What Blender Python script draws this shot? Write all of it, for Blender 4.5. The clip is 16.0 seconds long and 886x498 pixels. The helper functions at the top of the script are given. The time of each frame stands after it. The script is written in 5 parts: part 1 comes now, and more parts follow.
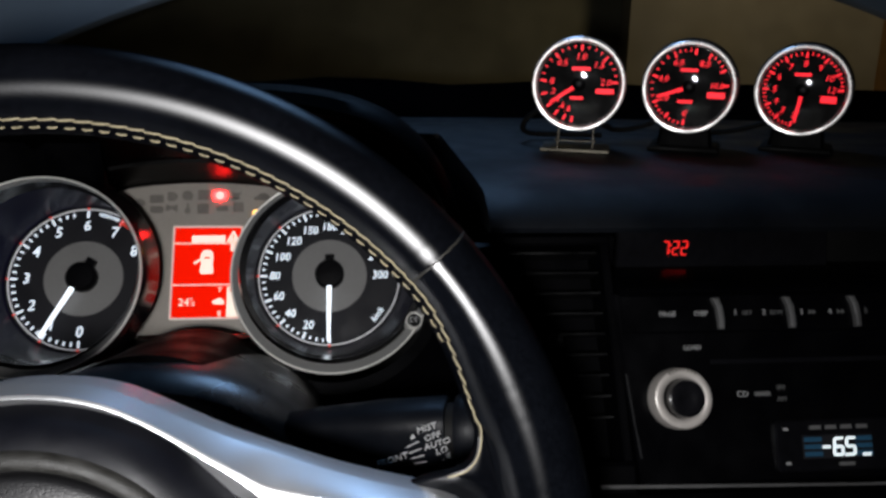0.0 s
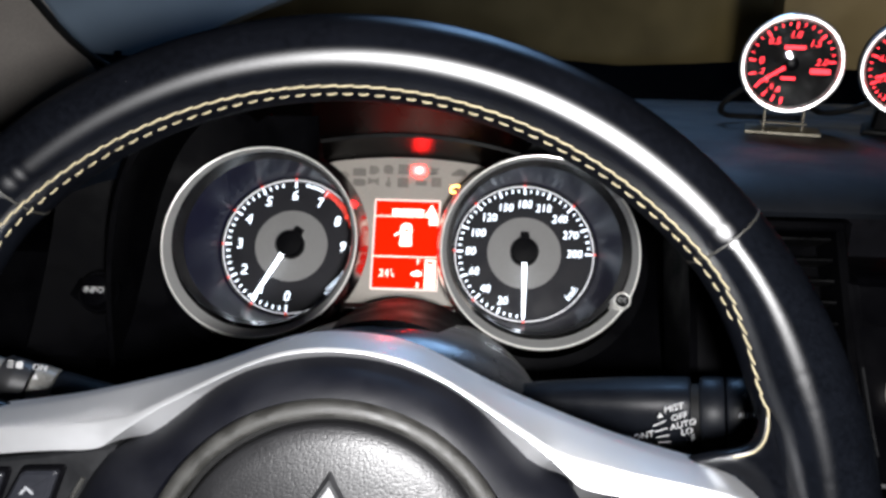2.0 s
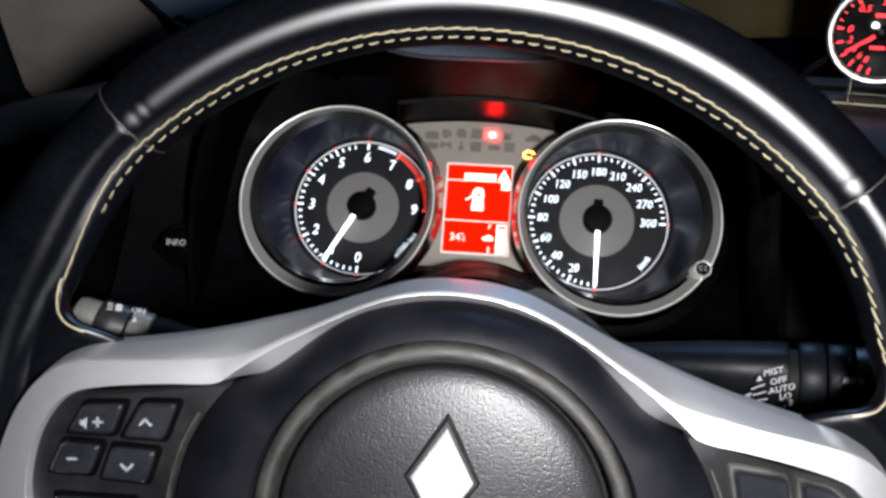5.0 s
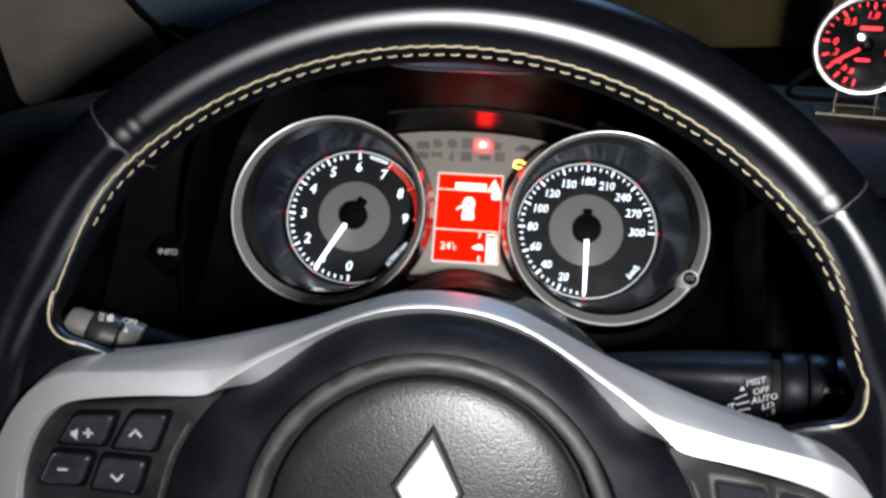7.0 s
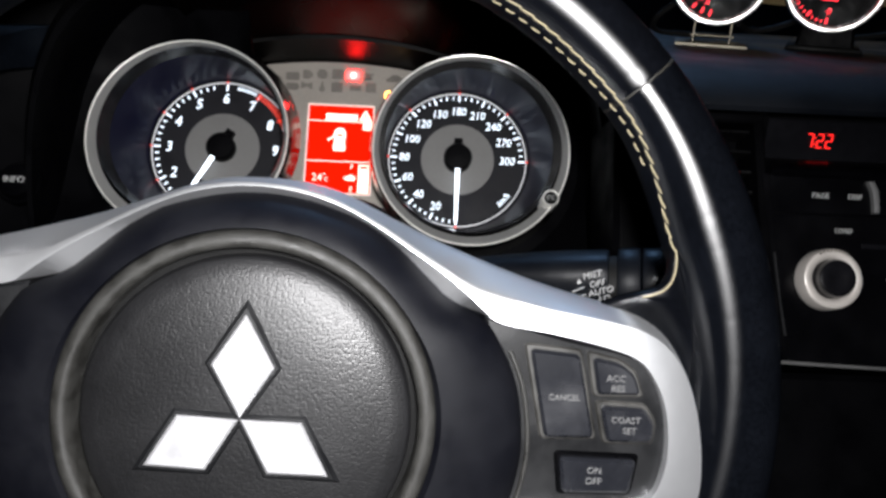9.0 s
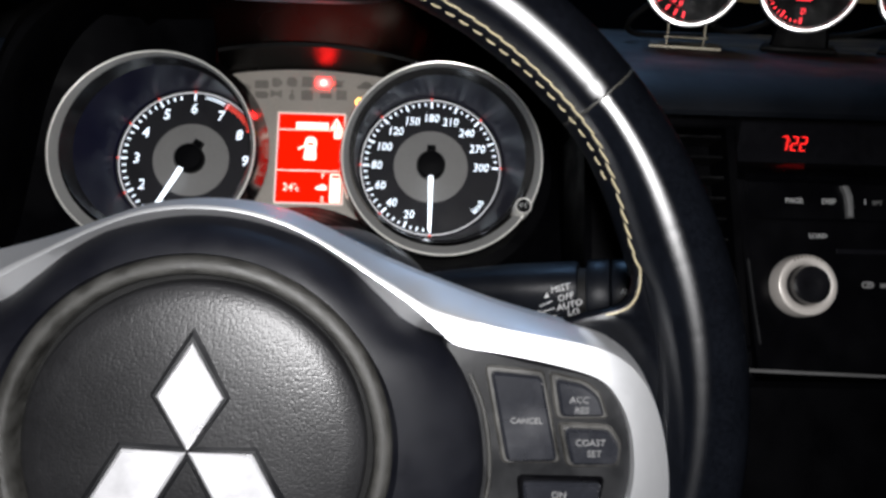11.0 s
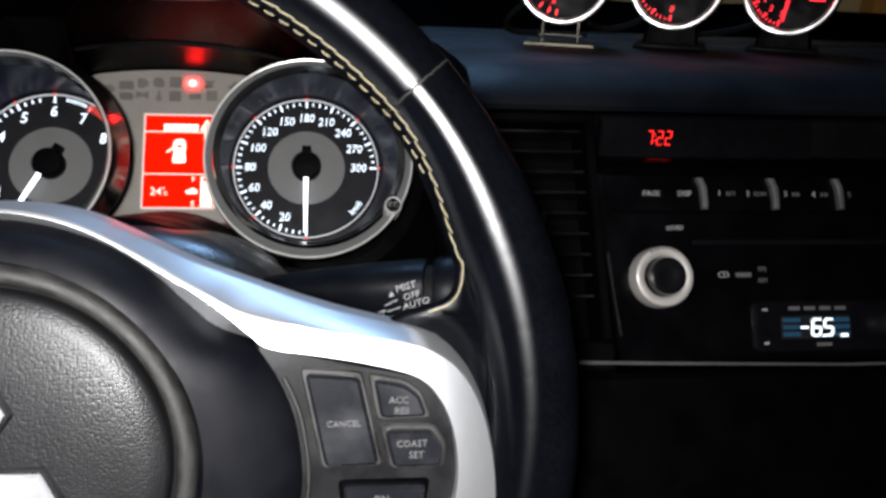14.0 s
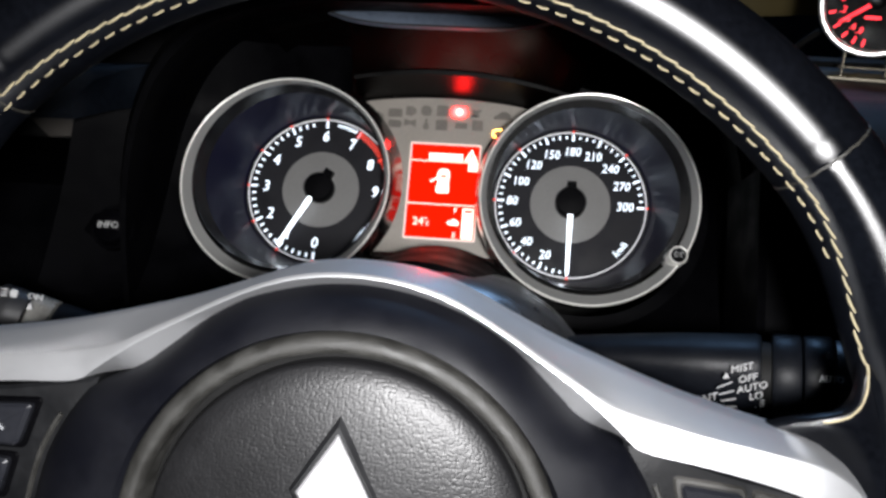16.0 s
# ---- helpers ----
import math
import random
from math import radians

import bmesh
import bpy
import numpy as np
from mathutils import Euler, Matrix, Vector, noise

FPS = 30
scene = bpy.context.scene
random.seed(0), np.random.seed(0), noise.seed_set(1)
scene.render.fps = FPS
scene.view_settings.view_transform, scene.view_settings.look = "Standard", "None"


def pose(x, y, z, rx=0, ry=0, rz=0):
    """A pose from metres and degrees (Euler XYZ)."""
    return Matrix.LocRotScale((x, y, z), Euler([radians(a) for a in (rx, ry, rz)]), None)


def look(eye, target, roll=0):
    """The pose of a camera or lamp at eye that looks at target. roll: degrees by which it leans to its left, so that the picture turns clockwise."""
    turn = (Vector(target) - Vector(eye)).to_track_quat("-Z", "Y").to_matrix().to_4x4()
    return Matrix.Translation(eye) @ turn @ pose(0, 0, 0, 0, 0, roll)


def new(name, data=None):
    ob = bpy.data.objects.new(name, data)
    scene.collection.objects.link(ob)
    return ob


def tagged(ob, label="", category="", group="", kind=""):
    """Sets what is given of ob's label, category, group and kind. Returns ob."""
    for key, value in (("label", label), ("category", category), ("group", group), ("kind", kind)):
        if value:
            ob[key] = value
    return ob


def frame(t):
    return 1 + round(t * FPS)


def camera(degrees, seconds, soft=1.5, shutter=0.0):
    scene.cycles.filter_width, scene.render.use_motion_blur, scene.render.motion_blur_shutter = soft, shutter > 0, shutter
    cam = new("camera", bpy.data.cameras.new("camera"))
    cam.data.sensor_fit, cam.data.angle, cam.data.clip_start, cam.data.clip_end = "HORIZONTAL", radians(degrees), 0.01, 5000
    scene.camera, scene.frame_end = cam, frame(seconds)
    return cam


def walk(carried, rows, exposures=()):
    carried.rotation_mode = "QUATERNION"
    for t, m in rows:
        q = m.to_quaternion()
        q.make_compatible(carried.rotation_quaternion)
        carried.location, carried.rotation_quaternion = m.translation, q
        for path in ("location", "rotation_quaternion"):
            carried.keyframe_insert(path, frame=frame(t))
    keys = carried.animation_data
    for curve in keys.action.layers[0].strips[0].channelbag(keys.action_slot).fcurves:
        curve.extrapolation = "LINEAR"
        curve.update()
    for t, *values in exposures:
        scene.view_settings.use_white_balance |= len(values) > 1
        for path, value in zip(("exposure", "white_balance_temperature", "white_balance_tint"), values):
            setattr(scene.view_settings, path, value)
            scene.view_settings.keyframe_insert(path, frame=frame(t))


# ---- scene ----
cam = camera(58.4, 16.0, soft=3.0, shutter=0.0)
PATH = [
    (0, (0.0960, -0.2155, 0.8122), (0.2017, 0.7460, 0.5587), 1.16),
    (0.5, (0.0960, -0.2168, 0.8135), (0.2166, 0.7410, 0.5525), 0.78),
    (1, (0.0793, -0.2185, 0.8152), (0.1768, 0.7432, 0.5592), 0.99),
    (1.5, (0.0638, -0.2180, 0.8098), (0.0803, 0.7457, 0.5434), 0.89),
    (2, (0.0401, -0.2162, 0.8072), (0.0024, 0.7444, 0.5319), 1.18),
    (2.5, (0.0234, -0.2163, 0.8046), (-0.0614, 0.7407, 0.5275), 0.35),
    (3, (0.0126, -0.2209, 0.8063), (-0.0786, 0.7365, 0.5323), 1.46),
    (3.5, (0.0140, -0.2222, 0.7985), (-0.0727, 0.7301, 0.5062), 1.73),
    (4, (0.0151, -0.2185, 0.7958), (-0.0633, 0.7308, 0.4914), 1.90),
    (6.5, (0.0129, -0.2218, 0.7985), (-0.0676, 0.7303, 0.5036), 2.38),
    (7, (0.0172, -0.2224, 0.8000), (-0.0550, 0.7304, 0.5051), 2.26),
    (7.5, (0.0143, -0.2224, 0.7842), (-0.0489, 0.7280, 0.4796), 3.00),
    (8, (0.0242, -0.2309, 0.7732), (-0.0054, 0.7123, 0.4422), 3.18),
    (8.5, (0.0381, -0.2296, 0.7786), (0.0414, 0.7150, 0.4505), 3.37),
    (9, (0.0491, -0.2300, 0.7729), (0.0835, 0.7160, 0.4507), 3.04),
    (9.2, (0.0515, -0.2280, 0.7715), (0.0860, 0.7170, 0.4420), 2.55),
    (11.3, (0.0638, -0.2206, 0.7772), (0.1156, 0.7258, 0.4584), 2.06),
    (11.5, (0.0701, -0.2212, 0.7739), (0.1228, 0.7301, 0.4701), 1.52),
    (12, (0.0812, -0.2219, 0.7749), (0.1721, 0.7282, 0.4764), 2.07),
    (12.5, (0.0856, -0.2228, 0.7775), (0.1874, 0.7274, 0.4829), 1.97),
    (13, (0.0887, -0.2212, 0.7778), (0.1920, 0.7283, 0.4817), 1.45),
    (13.5, (0.0938, -0.2202, 0.7759), (0.2123, 0.7252, 0.4721), 1.75),
    (14, (0.0956, -0.2168, 0.7738), (0.2290, 0.7230, 0.4592), 2.39),
    (14.5, (0.0843, -0.2131, 0.7760), (0.1822, 0.7326, 0.4660), 2.35),
    (15, (0.0714, -0.1963, 0.7771), (0.1077, 0.7465, 0.4459), 2.76),
    (15.5, (0.0571, -0.1839, 0.7822), (0.0313, 0.7599, 0.4526), 2.65),
    (16, (0.0395, -0.1835, 0.7817), (-0.0451, 0.7632, 0.4710), 2.17),
]
walk(cam, [(t, look(eye, target, roll)) for t, eye, target, roll in PATH], exposures=[(0.0, -0.65), (0.5, -0.4), (1.0, 0.25), (1.5, 0.4), (2.0, 0.65), (3.0, 0.7), (4.0, 0.33), (6.5, 0.22), (7.5, 0.15), (9.0, 0.08), (11.3, -0.1), (12.0, -0.15), (14.0, -0.05), (15.0, 0.25), (16.0, 0.2)])

# ---- light: night, one unseen torch by the seat, a bluish lamp outside ----
world = bpy.data.worlds.new("night")
scene.world = world
world.use_nodes = True
world.node_tree.nodes["Background"].inputs[0].default_value = (0.05, 0.07, 0.11, 1)
world.node_tree.nodes["Background"].inputs[1].default_value = 0.06


def lamp(name, eye, target, watts, size, colour, label, spread=180):
    data = bpy.data.lights.new(name, "AREA")
    data.energy, data.size, data.color, data.shape = watts, size, colour, "DISK"
    data.spread = radians(spread)
    ob = new(name, data)
    ob.matrix_world = look(eye, target)
    return tagged(ob, label, "lamp")


# unseen fixed lamp, added in place of a light that travels beside the camera
lamp("torch", (0.068, -0.252, 0.798), (0.0, 0.05, 0.625), 2.4, 0.030, (1.0, 0.99, 1.0), "small white unseen torch, fixed in place of a light carried at the camera", 140)
lamp("yard_lamp", (0.25, 1.1, 1.8), (0.02, 0.42, 0.74), 1.25, 0.4, (0.31, 0.57, 1.0), "cold bluish lamp outside the windscreen", 70)
lamp("garage_lamp", (1.7, 1.9, 2.45), (1.3, 2.45, 0.8), 4.0, 0.2, (1.0, 0.80, 0.50), "warm lamp under the garage ceiling", 90)


# ---- materials ----
def mat(name, colour, rough=0.5, metal=0.0, grain=0.0, scale=300.0, bump=0.0, bump_scale=900.0, cells=False, coat=0.0, vary=0.25, emit=None, power=0.0, spec=0.5):
    m = bpy.data.materials.new(name)
    m.use_nodes = True
    t = m.node_tree
    b = t.nodes["Principled BSDF"]
    b.inputs["Roughness"].default_value = rough
    b.inputs["Metallic"].default_value = metal
    b.inputs["Coat Weight"].default_value = coat
    b.inputs["Specular IOR Level"].default_value = spec
    b.inputs["Base Color"].default_value = (*colour, 1)
    co = t.nodes.new("ShaderNodeTexCoord")
    if grain > 0:
        fine, wide = t.nodes.new("ShaderNodeTexNoise"), t.nodes.new("ShaderNodeTexNoise")
        for nd, s in ((fine, scale), (wide, scale / 14)):
            nd.inputs["Scale"].default_value = s
            nd.inputs["Detail"].default_value = 3
            t.links.new(co.outputs["Object"], nd.inputs["Vector"])
        both = t.nodes.new("ShaderNodeMath")
        both.operation = "ADD"
        t.links.new(fine.outputs["Fac"], both.inputs[0])
        t.links.new(wide.outputs["Fac"], both.inputs[1])
        ramp = t.nodes.new("ShaderNodeMapRange")
        ramp.inputs["From Min"].default_value, ramp.inputs["From Max"].default_value = 0.7, 1.3
        ramp.inputs["To Min"].default_value, ramp.inputs["To Max"].default_value = 1 - grain, 1 + grain
        t.links.new(both.outputs[0], ramp.inputs["Value"])
        mul = t.nodes.new("ShaderNodeVectorMath")
        mul.operation = "SCALE"
        mul.inputs[0].default_value = colour
        t.links.new(ramp.outputs[0], mul.inputs["Scale"])
        t.links.new(mul.outputs[0], b.inputs["Base Color"])
        rr = t.nodes.new("ShaderNodeMapRange")
        rr.inputs["From Min"].default_value, rr.inputs["From Max"].default_value = 0.35, 0.65
        rr.inputs["To Min"].default_value, rr.inputs["To Max"].default_value = max(0.02, rough * (1 - vary)), min(1, rough * (1 + vary))
        t.links.new(wide.outputs["Fac"], rr.inputs["Value"])
        t.links.new(rr.outputs[0], b.inputs["Roughness"])
    if bump > 0:
        if cells:
            h = t.nodes.new("ShaderNodeTexVoronoi")
            h.feature = "F1"
            h.inputs["Randomness"].default_value = 0.75
            out = h.outputs["Distance"]
        else:
            h = t.nodes.new("ShaderNodeTexNoise")
            h.inputs["Detail"].default_value = 4
            out = h.outputs["Fac"]
        h.inputs["Scale"].default_value = bump_scale
        if cells:
            dome = t.nodes.new("ShaderNodeMath")
            dome.operation = "POWER"
            dome.inputs[1].default_value = 2.2
            t.links.new(out, dome.inputs[0])
            out = dome.outputs[0]
        t.links.new(co.outputs["Object"], h.inputs["Vector"])
        bp = t.nodes.new("ShaderNodeBump")
        bp.inputs["Strength"].default_value = bump
        bp.inputs["Distance"].default_value = 0.0004
        bp.invert = cells
        t.links.new(out, bp.inputs["Height"])
        t.links.new(bp.outputs["Normal"], b.inputs["Normal"])
    if emit:
        b.inputs["Emission Color"].default_value = (*emit, 1)
        b.inputs["Emission Strength"].default_value = power
    return m


LEATHER = mat("black_leather", (0.0021, 0.0024, 0.0034), 0.31, grain=0.35, scale=500, bump=0.035, bump_scale=1300, vary=0.15, spec=1.0)
GRIP = mat("grained_grip_leather", (0.0021, 0.0025, 0.0036), 0.42, grain=0.35, scale=700, bump=0.05, bump_scale=1500, vary=0.2, spec=1.0)


def polished(m, share, rough, along):
    """Give a dark leather a tight sheen with short tails, as on waxed hide, drawn out round the rim."""
    t = m.node_tree
    b = t.nodes["Principled BSDF"]
    b.inputs["Specular IOR Level"].default_value = 0.0
    g, mix = t.nodes.new("ShaderNodeBsdfGlossy"), t.nodes.new("ShaderNodeMixShader")
    g.distribution = "BECKMANN"
    g.inputs["Roughness"].default_value = rough
    g.inputs["Anisotropy"].default_value = along
    g.inputs["Rotation"].default_value = 0.25
    tan = t.nodes.new("ShaderNodeTangent")
    tan.direction_type, tan.axis = "RADIAL", "Z"
    t.links.new(tan.outputs[0], g.inputs["Tangent"])
    mix.inputs[0].default_value = share
    if b.inputs["Normal"].links:
        t.links.new(b.inputs["Normal"].links[0].from_socket, g.inputs["Normal"])
    t.links.new(b.outputs[0], mix.inputs[1])
    t.links.new(g.outputs[0], mix.inputs[2])
    t.links.new(mix.outputs[0], t.nodes["Material Output"].inputs[0])


polished(LEATHER, 0.070, 0.39, 0.15)
polished(GRIP, 0.076, 0.32, 0.25)
LEATHER_SEAM = mat("leather_seam", (0.012, 0.011, 0.008), 0.6, grain=0.4, scale=2500)
THREAD = mat("pale_thread", (0.25, 0.215, 0.135), 0.8, grain=0.25, scale=3000)
SILVER = mat("silver_paint", (0.80, 0.81, 0.83), 0.36, 0.90, grain=0.01, scale=4000, vary=0.01)
SATIN_RING = mat("satin_grey_ring", (0.0135, 0.0132, 0.0120), 0.55, 0.0, grain=0.5, scale=2400, bump=0.5, bump_scale=2200, spec=0.35)
HUB = mat("matt_hub_plastic", (0.0018, 0.0020, 0.0034), 0.56, grain=0.2, scale=600, bump=0.15, bump_scale=2400, spec=0.14)
BEZEL = mat("satin_bezel", (0.38, 0.38, 0.37), 0.42, 0.55, grain=0.04, scale=900, vary=0.05)
EDGE_BRIGHT = mat("bright_edge", (0.86, 0.85, 0.80), 0.30, 0.45, grain=0.02, scale=900, vary=0.05)
CHROME = mat("bright_emblem", (0.68, 0.68, 0.70), 0.36, 0.75, grain=0.04, scale=900)
PAD = mat("horn_pad_grain", (0.0052, 0.0052, 0.0057), 0.42, grain=0.2, scale=500, bump=0.24, bump_scale=1200, cells=True, vary=0.08, spec=0.38)
PLASTIC = mat("black_plastic", (0.0009, 0.0009, 0.0012), 0.5, grain=0.3, scale=600, bump=0.3, bump_scale=1800, spec=0.025)
STALK = mat("stalk_plastic", (0.0024, 0.0029, 0.0042), 0.42, grain=0.25, scale=600, bump=0.2, bump_scale=1800, spec=0.10)
PLASTIC_SMOOTH = mat("smooth_black_plastic", (0.0010, 0.0010, 0.0014), 0.36, grain=0.25, scale=500, spec=0.07)
GLOSS = mat("gloss_black", (0.004, 0.004, 0.005), 0.18, grain=0.3, scale=200, spec=0.6)
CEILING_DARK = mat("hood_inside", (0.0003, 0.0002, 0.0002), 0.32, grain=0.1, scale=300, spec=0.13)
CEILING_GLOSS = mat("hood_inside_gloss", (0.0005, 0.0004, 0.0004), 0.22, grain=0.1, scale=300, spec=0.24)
# blue-grey base carries the cold light this dark lens edge would reflect
LENS = mat("smoked_lens_blue_sheen", (0.085, 0.105, 0.140), 0.35, grain=0.2, scale=300)
KNOB_GREY = mat("worn_knob_grey", (0.11, 0.106, 0.096), 0.36, grain=0.25, scale=900, spec=0.8)
KNOB_GLOSS = mat("glossy_knob", (0.012, 0.012, 0.013), 0.30, grain=0.25, scale=900, spec=1.0)
DIVIDER = mat("key_divider_grey", (0.08, 0.08, 0.08), 0.4, grain=0.2, scale=700)
COVER = mat("column_cover_grey", (0.022, 0.022, 0.023), 0.32, grain=0.25, scale=500, bump=0.2, bump_scale=1500, spec=0.8)
# black tube wall; the bluish haze from the lit scale is tinted into it
TUBE = mat("tube_black_blue_haze", (0.0020, 0.0025, 0.0165), 0.33, grain=0.1, scale=300, spec=0.19, vary=0.05)
SWITCH = mat("switch_grey", (0.0080, 0.0086, 0.0112), 0.30, grain=0.2, scale=700, bump=0.08, bump_scale=1700, spec=0.9)
SWITCH_PLATE = mat("switch_plate", (0.0036, 0.0038, 0.0044), 0.45, grain=0.3, scale=700, bump=0.2, bump_scale=1700, spec=0.35)
WORN_EDGE = mat("worn_edge", (0.018, 0.0172, 0.0155), 0.5, grain=0.7, scale=1600)
DASH = mat("dash_pad", (0.0028, 0.0037, 0.0055), 0.55, grain=0.35, scale=260, bump=0.5, bump_scale=900, spec=0.18)
DIAL = mat("dial_black", (0.010, 0.010, 0.012), 0.6, grain=0.2, scale=900, spec=0.15)
GAUGE_FACE = mat("gauge_face_black", (0.003, 0.003, 0.003), 0.6, grain=0.2, scale=900, spec=0.08)
DIAL_GREY = mat("dial_grey", (0.120, 0.118, 0.115), 0.6, grain=0.1, scale=900)
PLATE = mat("warm_grey_plate", (0.225, 0.205, 0.180), 0.6, grain=0.08, scale=600)
ICON_OFF = mat("unlit_symbol", (0.120, 0.108, 0.095), 0.6, grain=0.3, scale=900)
MARK = mat("lit_white_mark", (0.7, 0.75, 0.8), 0.6, emit=(0.74, 0.86, 1.0), power=1.45)
RING_LIT = mat("lit_scale_ring", (0.5, 0.5, 0.5), 0.4, emit=(0.9, 0.92, 1.0), power=0.38)
NEEDLE = mat("lit_white_needle", (0.7, 0.75, 0.8), 0.5, emit=(0.82, 0.91, 1.0), power=2.6)
RED_MARK = mat("lit_red_mark", (0.6, 0.05, 0.04), 0.6, emit=(1.0, 0.06, 0.03), power=0.7)
SCREEN_RED = mat("red_screen", (0.02, 0.001, 0.0), 0.5, emit=(1.0, 0.009, 0.001), power=1.45, spec=0.0)
SCREEN_INK = mat("white_screen_ink", (0.4, 0.38, 0.36), 0.4, emit=(1.0, 0.80, 0.64), power=1.35)
SCREEN_FRAME = mat("pale_screen_frame", (0.4, 0.38, 0.36), 0.4, emit=(1.0, 0.70, 0.60), power=0.55)
BRAKE_LAMP = mat("red_warning_lamp", (0.6, 0.1, 0.1), 0.4, emit=(1.0, 0.004, 0.004), power=80.0)
LAMP_CORE = mat("warning_lamp_core", (0.8, 0.5, 0.5), 0.4, emit=(1.0, 0.012, 0.010), power=80.0)
AMBER_LAMP = mat("amber_warning_lamp", (0.6, 0.3, 0.05), 0.4, emit=(1.0, 0.50, 0.10), power=7.0)
GAUGE_RED = mat("gauge_red", (0.5, 0.02, 0.04), 0.5, emit=(1.0, 0.006, 0.018), power=2.2)
CLOCK_RED = mat("clock_red", (0.5, 0.02, 0.02), 0.5, emit=(1.0, 0.014, 0.010), power=1.9)
LCD_WHITE = mat("lcd_white", (0.7, 0.8, 0.8), 0.5, emit=(0.85, 0.95, 1.0), power=1.6)
LCD_BLUE = mat("lcd_blue", (0.01, 0.03, 0.05), 0.4, emit=(0.05, 0.30, 0.60), power=0.10)
PRINT = mat("white_print", (0.32, 0.32, 0.32), 0.6, grain=0.1, scale=2000)
PRINT_DIM = mat("dim_print", (0.10, 0.10, 0.10), 0.6)
PRINT_SOFT = mat("soft_print", (0.17, 0.175, 0.185), 0.6)
ALLOY = mat("gauge_alloy", (0.50, 0.49, 0.48), 0.32, 0.6, grain=0.04, scale=900)
STEEL = mat("bracket_steel", (0.10, 0.09, 0.07), 0.35, 0.8, grain=0.15, scale=700)
KNOB_RING = mat("knob_ring", (0.46, 0.43, 0.40), 0.45, 0.35, grain=0.06, scale=1200)
PILLAR = mat("pillar_cloth", (0.17, 0.155, 0.140), 0.9, grain=0.15, scale=500, bump=0.4, bump_scale=1600)
RUBBER = mat("black_rubber", (0.004, 0.004, 0.004), 0.7, grain=0.2, scale=400, spec=0.1)
SLAT = mat("vent_slat_plastic", (0.0016, 0.0016, 0.0018), 0.34, grain=0.2, scale=600, spec=0.35)
BONNET = mat("blue_grey_paint", (0.34, 0.45, 0.58), 0.45, 0.0, grain=0.12, scale=14, coat=0.2)
WALL_DARK = mat("brown_shutter", (0.17, 0.165, 0.115), 0.8, grain=0.3, scale=8, bump=0.3, bump_scale=30)
COWL = mat("matt_cowl_rubber", (0.0015, 0.0015, 0.0017), 0.9, grain=0.3, scale=200, spec=0.0)
WALL_PALE = mat("grey_green_plaster", (0.30, 0.28, 0.22), 0.9, grain=0.2, scale=9, bump=0.4, bump_scale=120)
WALL_OCHRE = mat("ochre_post", (0.35, 0.20, 0.07), 0.8, grain=0.25, scale=20)
CONCRETE = mat("concrete_floor", (0.22, 0.21, 0.20), 0.85, grain=0.25, scale=12, bump=0.4, bump_scale=90)
LINING = mat("headlining", (0.32, 0.31, 0.29), 0.95, grain=0.15, scale=120, bump=0.3, bump_scale=600)
CARPET = mat("carpet", (0.02, 0.02, 0.02), 0.95, grain=0.3, scale=300, bump=0.6, bump_scale=700)

glass = bpy.data.materials.new("clear_pane")
glass.use_nodes = True
_t = glass.node_tree
_t.nodes.remove(_t.nodes["Principled BSDF"])
_mix, _tr, _gl = _t.nodes.new("ShaderNodeMixShader"), _t.nodes.new("ShaderNodeBsdfTransparent"), _t.nodes.new("ShaderNodeBsdfGlossy")
_gl.inputs["Roughness"].default_value = 0.03
_mix.inputs[0].default_value = 0.03
_t.links.new(_tr.outputs[0], _mix.inputs[1])
_t.links.new(_gl.outputs[0], _mix.inputs[2])
_t.links.new(_mix.outputs[0], _t.nodes["Material Output"].inputs[0])
LEDGE = mat("gloss_ledge", (0.012, 0.010, 0.009), 0.22, grain=0.2, scale=300, spec=1.0)


# ---- building helpers ----
def thing(name, m, label, category, group="", kind=""):
    ob = new(name)
    ob.empty_display_size = 0.02
    ob.matrix_world = m
    return tagged(ob, label, category, group, kind)


def part(name, bm, material, parent=None, label="", smooth=40):
    me = bpy.data.meshes.new(name)
    bmesh.ops.recalc_face_normals(bm, faces=bm.faces)
    bm.to_mesh(me)
    bm.free()
    if smooth:
        me.shade_smooth()
        me.set_sharp_from_angle(angle=radians(smooth))
    me.materials.append(material)
    ob = new(name, me)
    ob.parent = parent
    return tagged(ob, label) if label else ob


def axes(origin, right, toward):
    n = Vector(toward).normalized()
    u = Vector(right)
    u = (u - u.dot(n) * n).normalized()
    v = n.cross(u)
    m = Matrix((u, v, n)).transposed().to_4x4()
    m.translation = origin
    return m


def loft(rings, closed=True, caps=(False, False), bm=None):
    """Quads between successive rings of equally many points."""
    bm = bm or bmesh.new()
    rows = [[bm.verts.new(p) for p in ring] for ring in rings]
    for a, b in zip(rows, rows[1:]):
        k = len(a)
        for i in range(k if closed else k - 1):
            j = (i + 1) % k
            bm.faces.new((a[i], a[j], b[j], b[i]))
    if caps[0]:
        bm.faces.new(rows[0][::-1])
    if caps[1]:
        bm.faces.new(rows[-1])
    return bm


def circle(r, z, n=64, cx=0.0, cy=0.0, ry=None):
    return [(cx + r * math.cos(2 * math.pi * i / n), cy + (ry or r) * math.sin(2 * math.pi * i / n), z) for i in range(n)]


def lathe(profile, n=64, cx=0.0, cy=0.0, caps=(False, False), bm=None):
    return loft([circle(r, z, n, cx, cy) for r, z in profile], True, caps, bm)


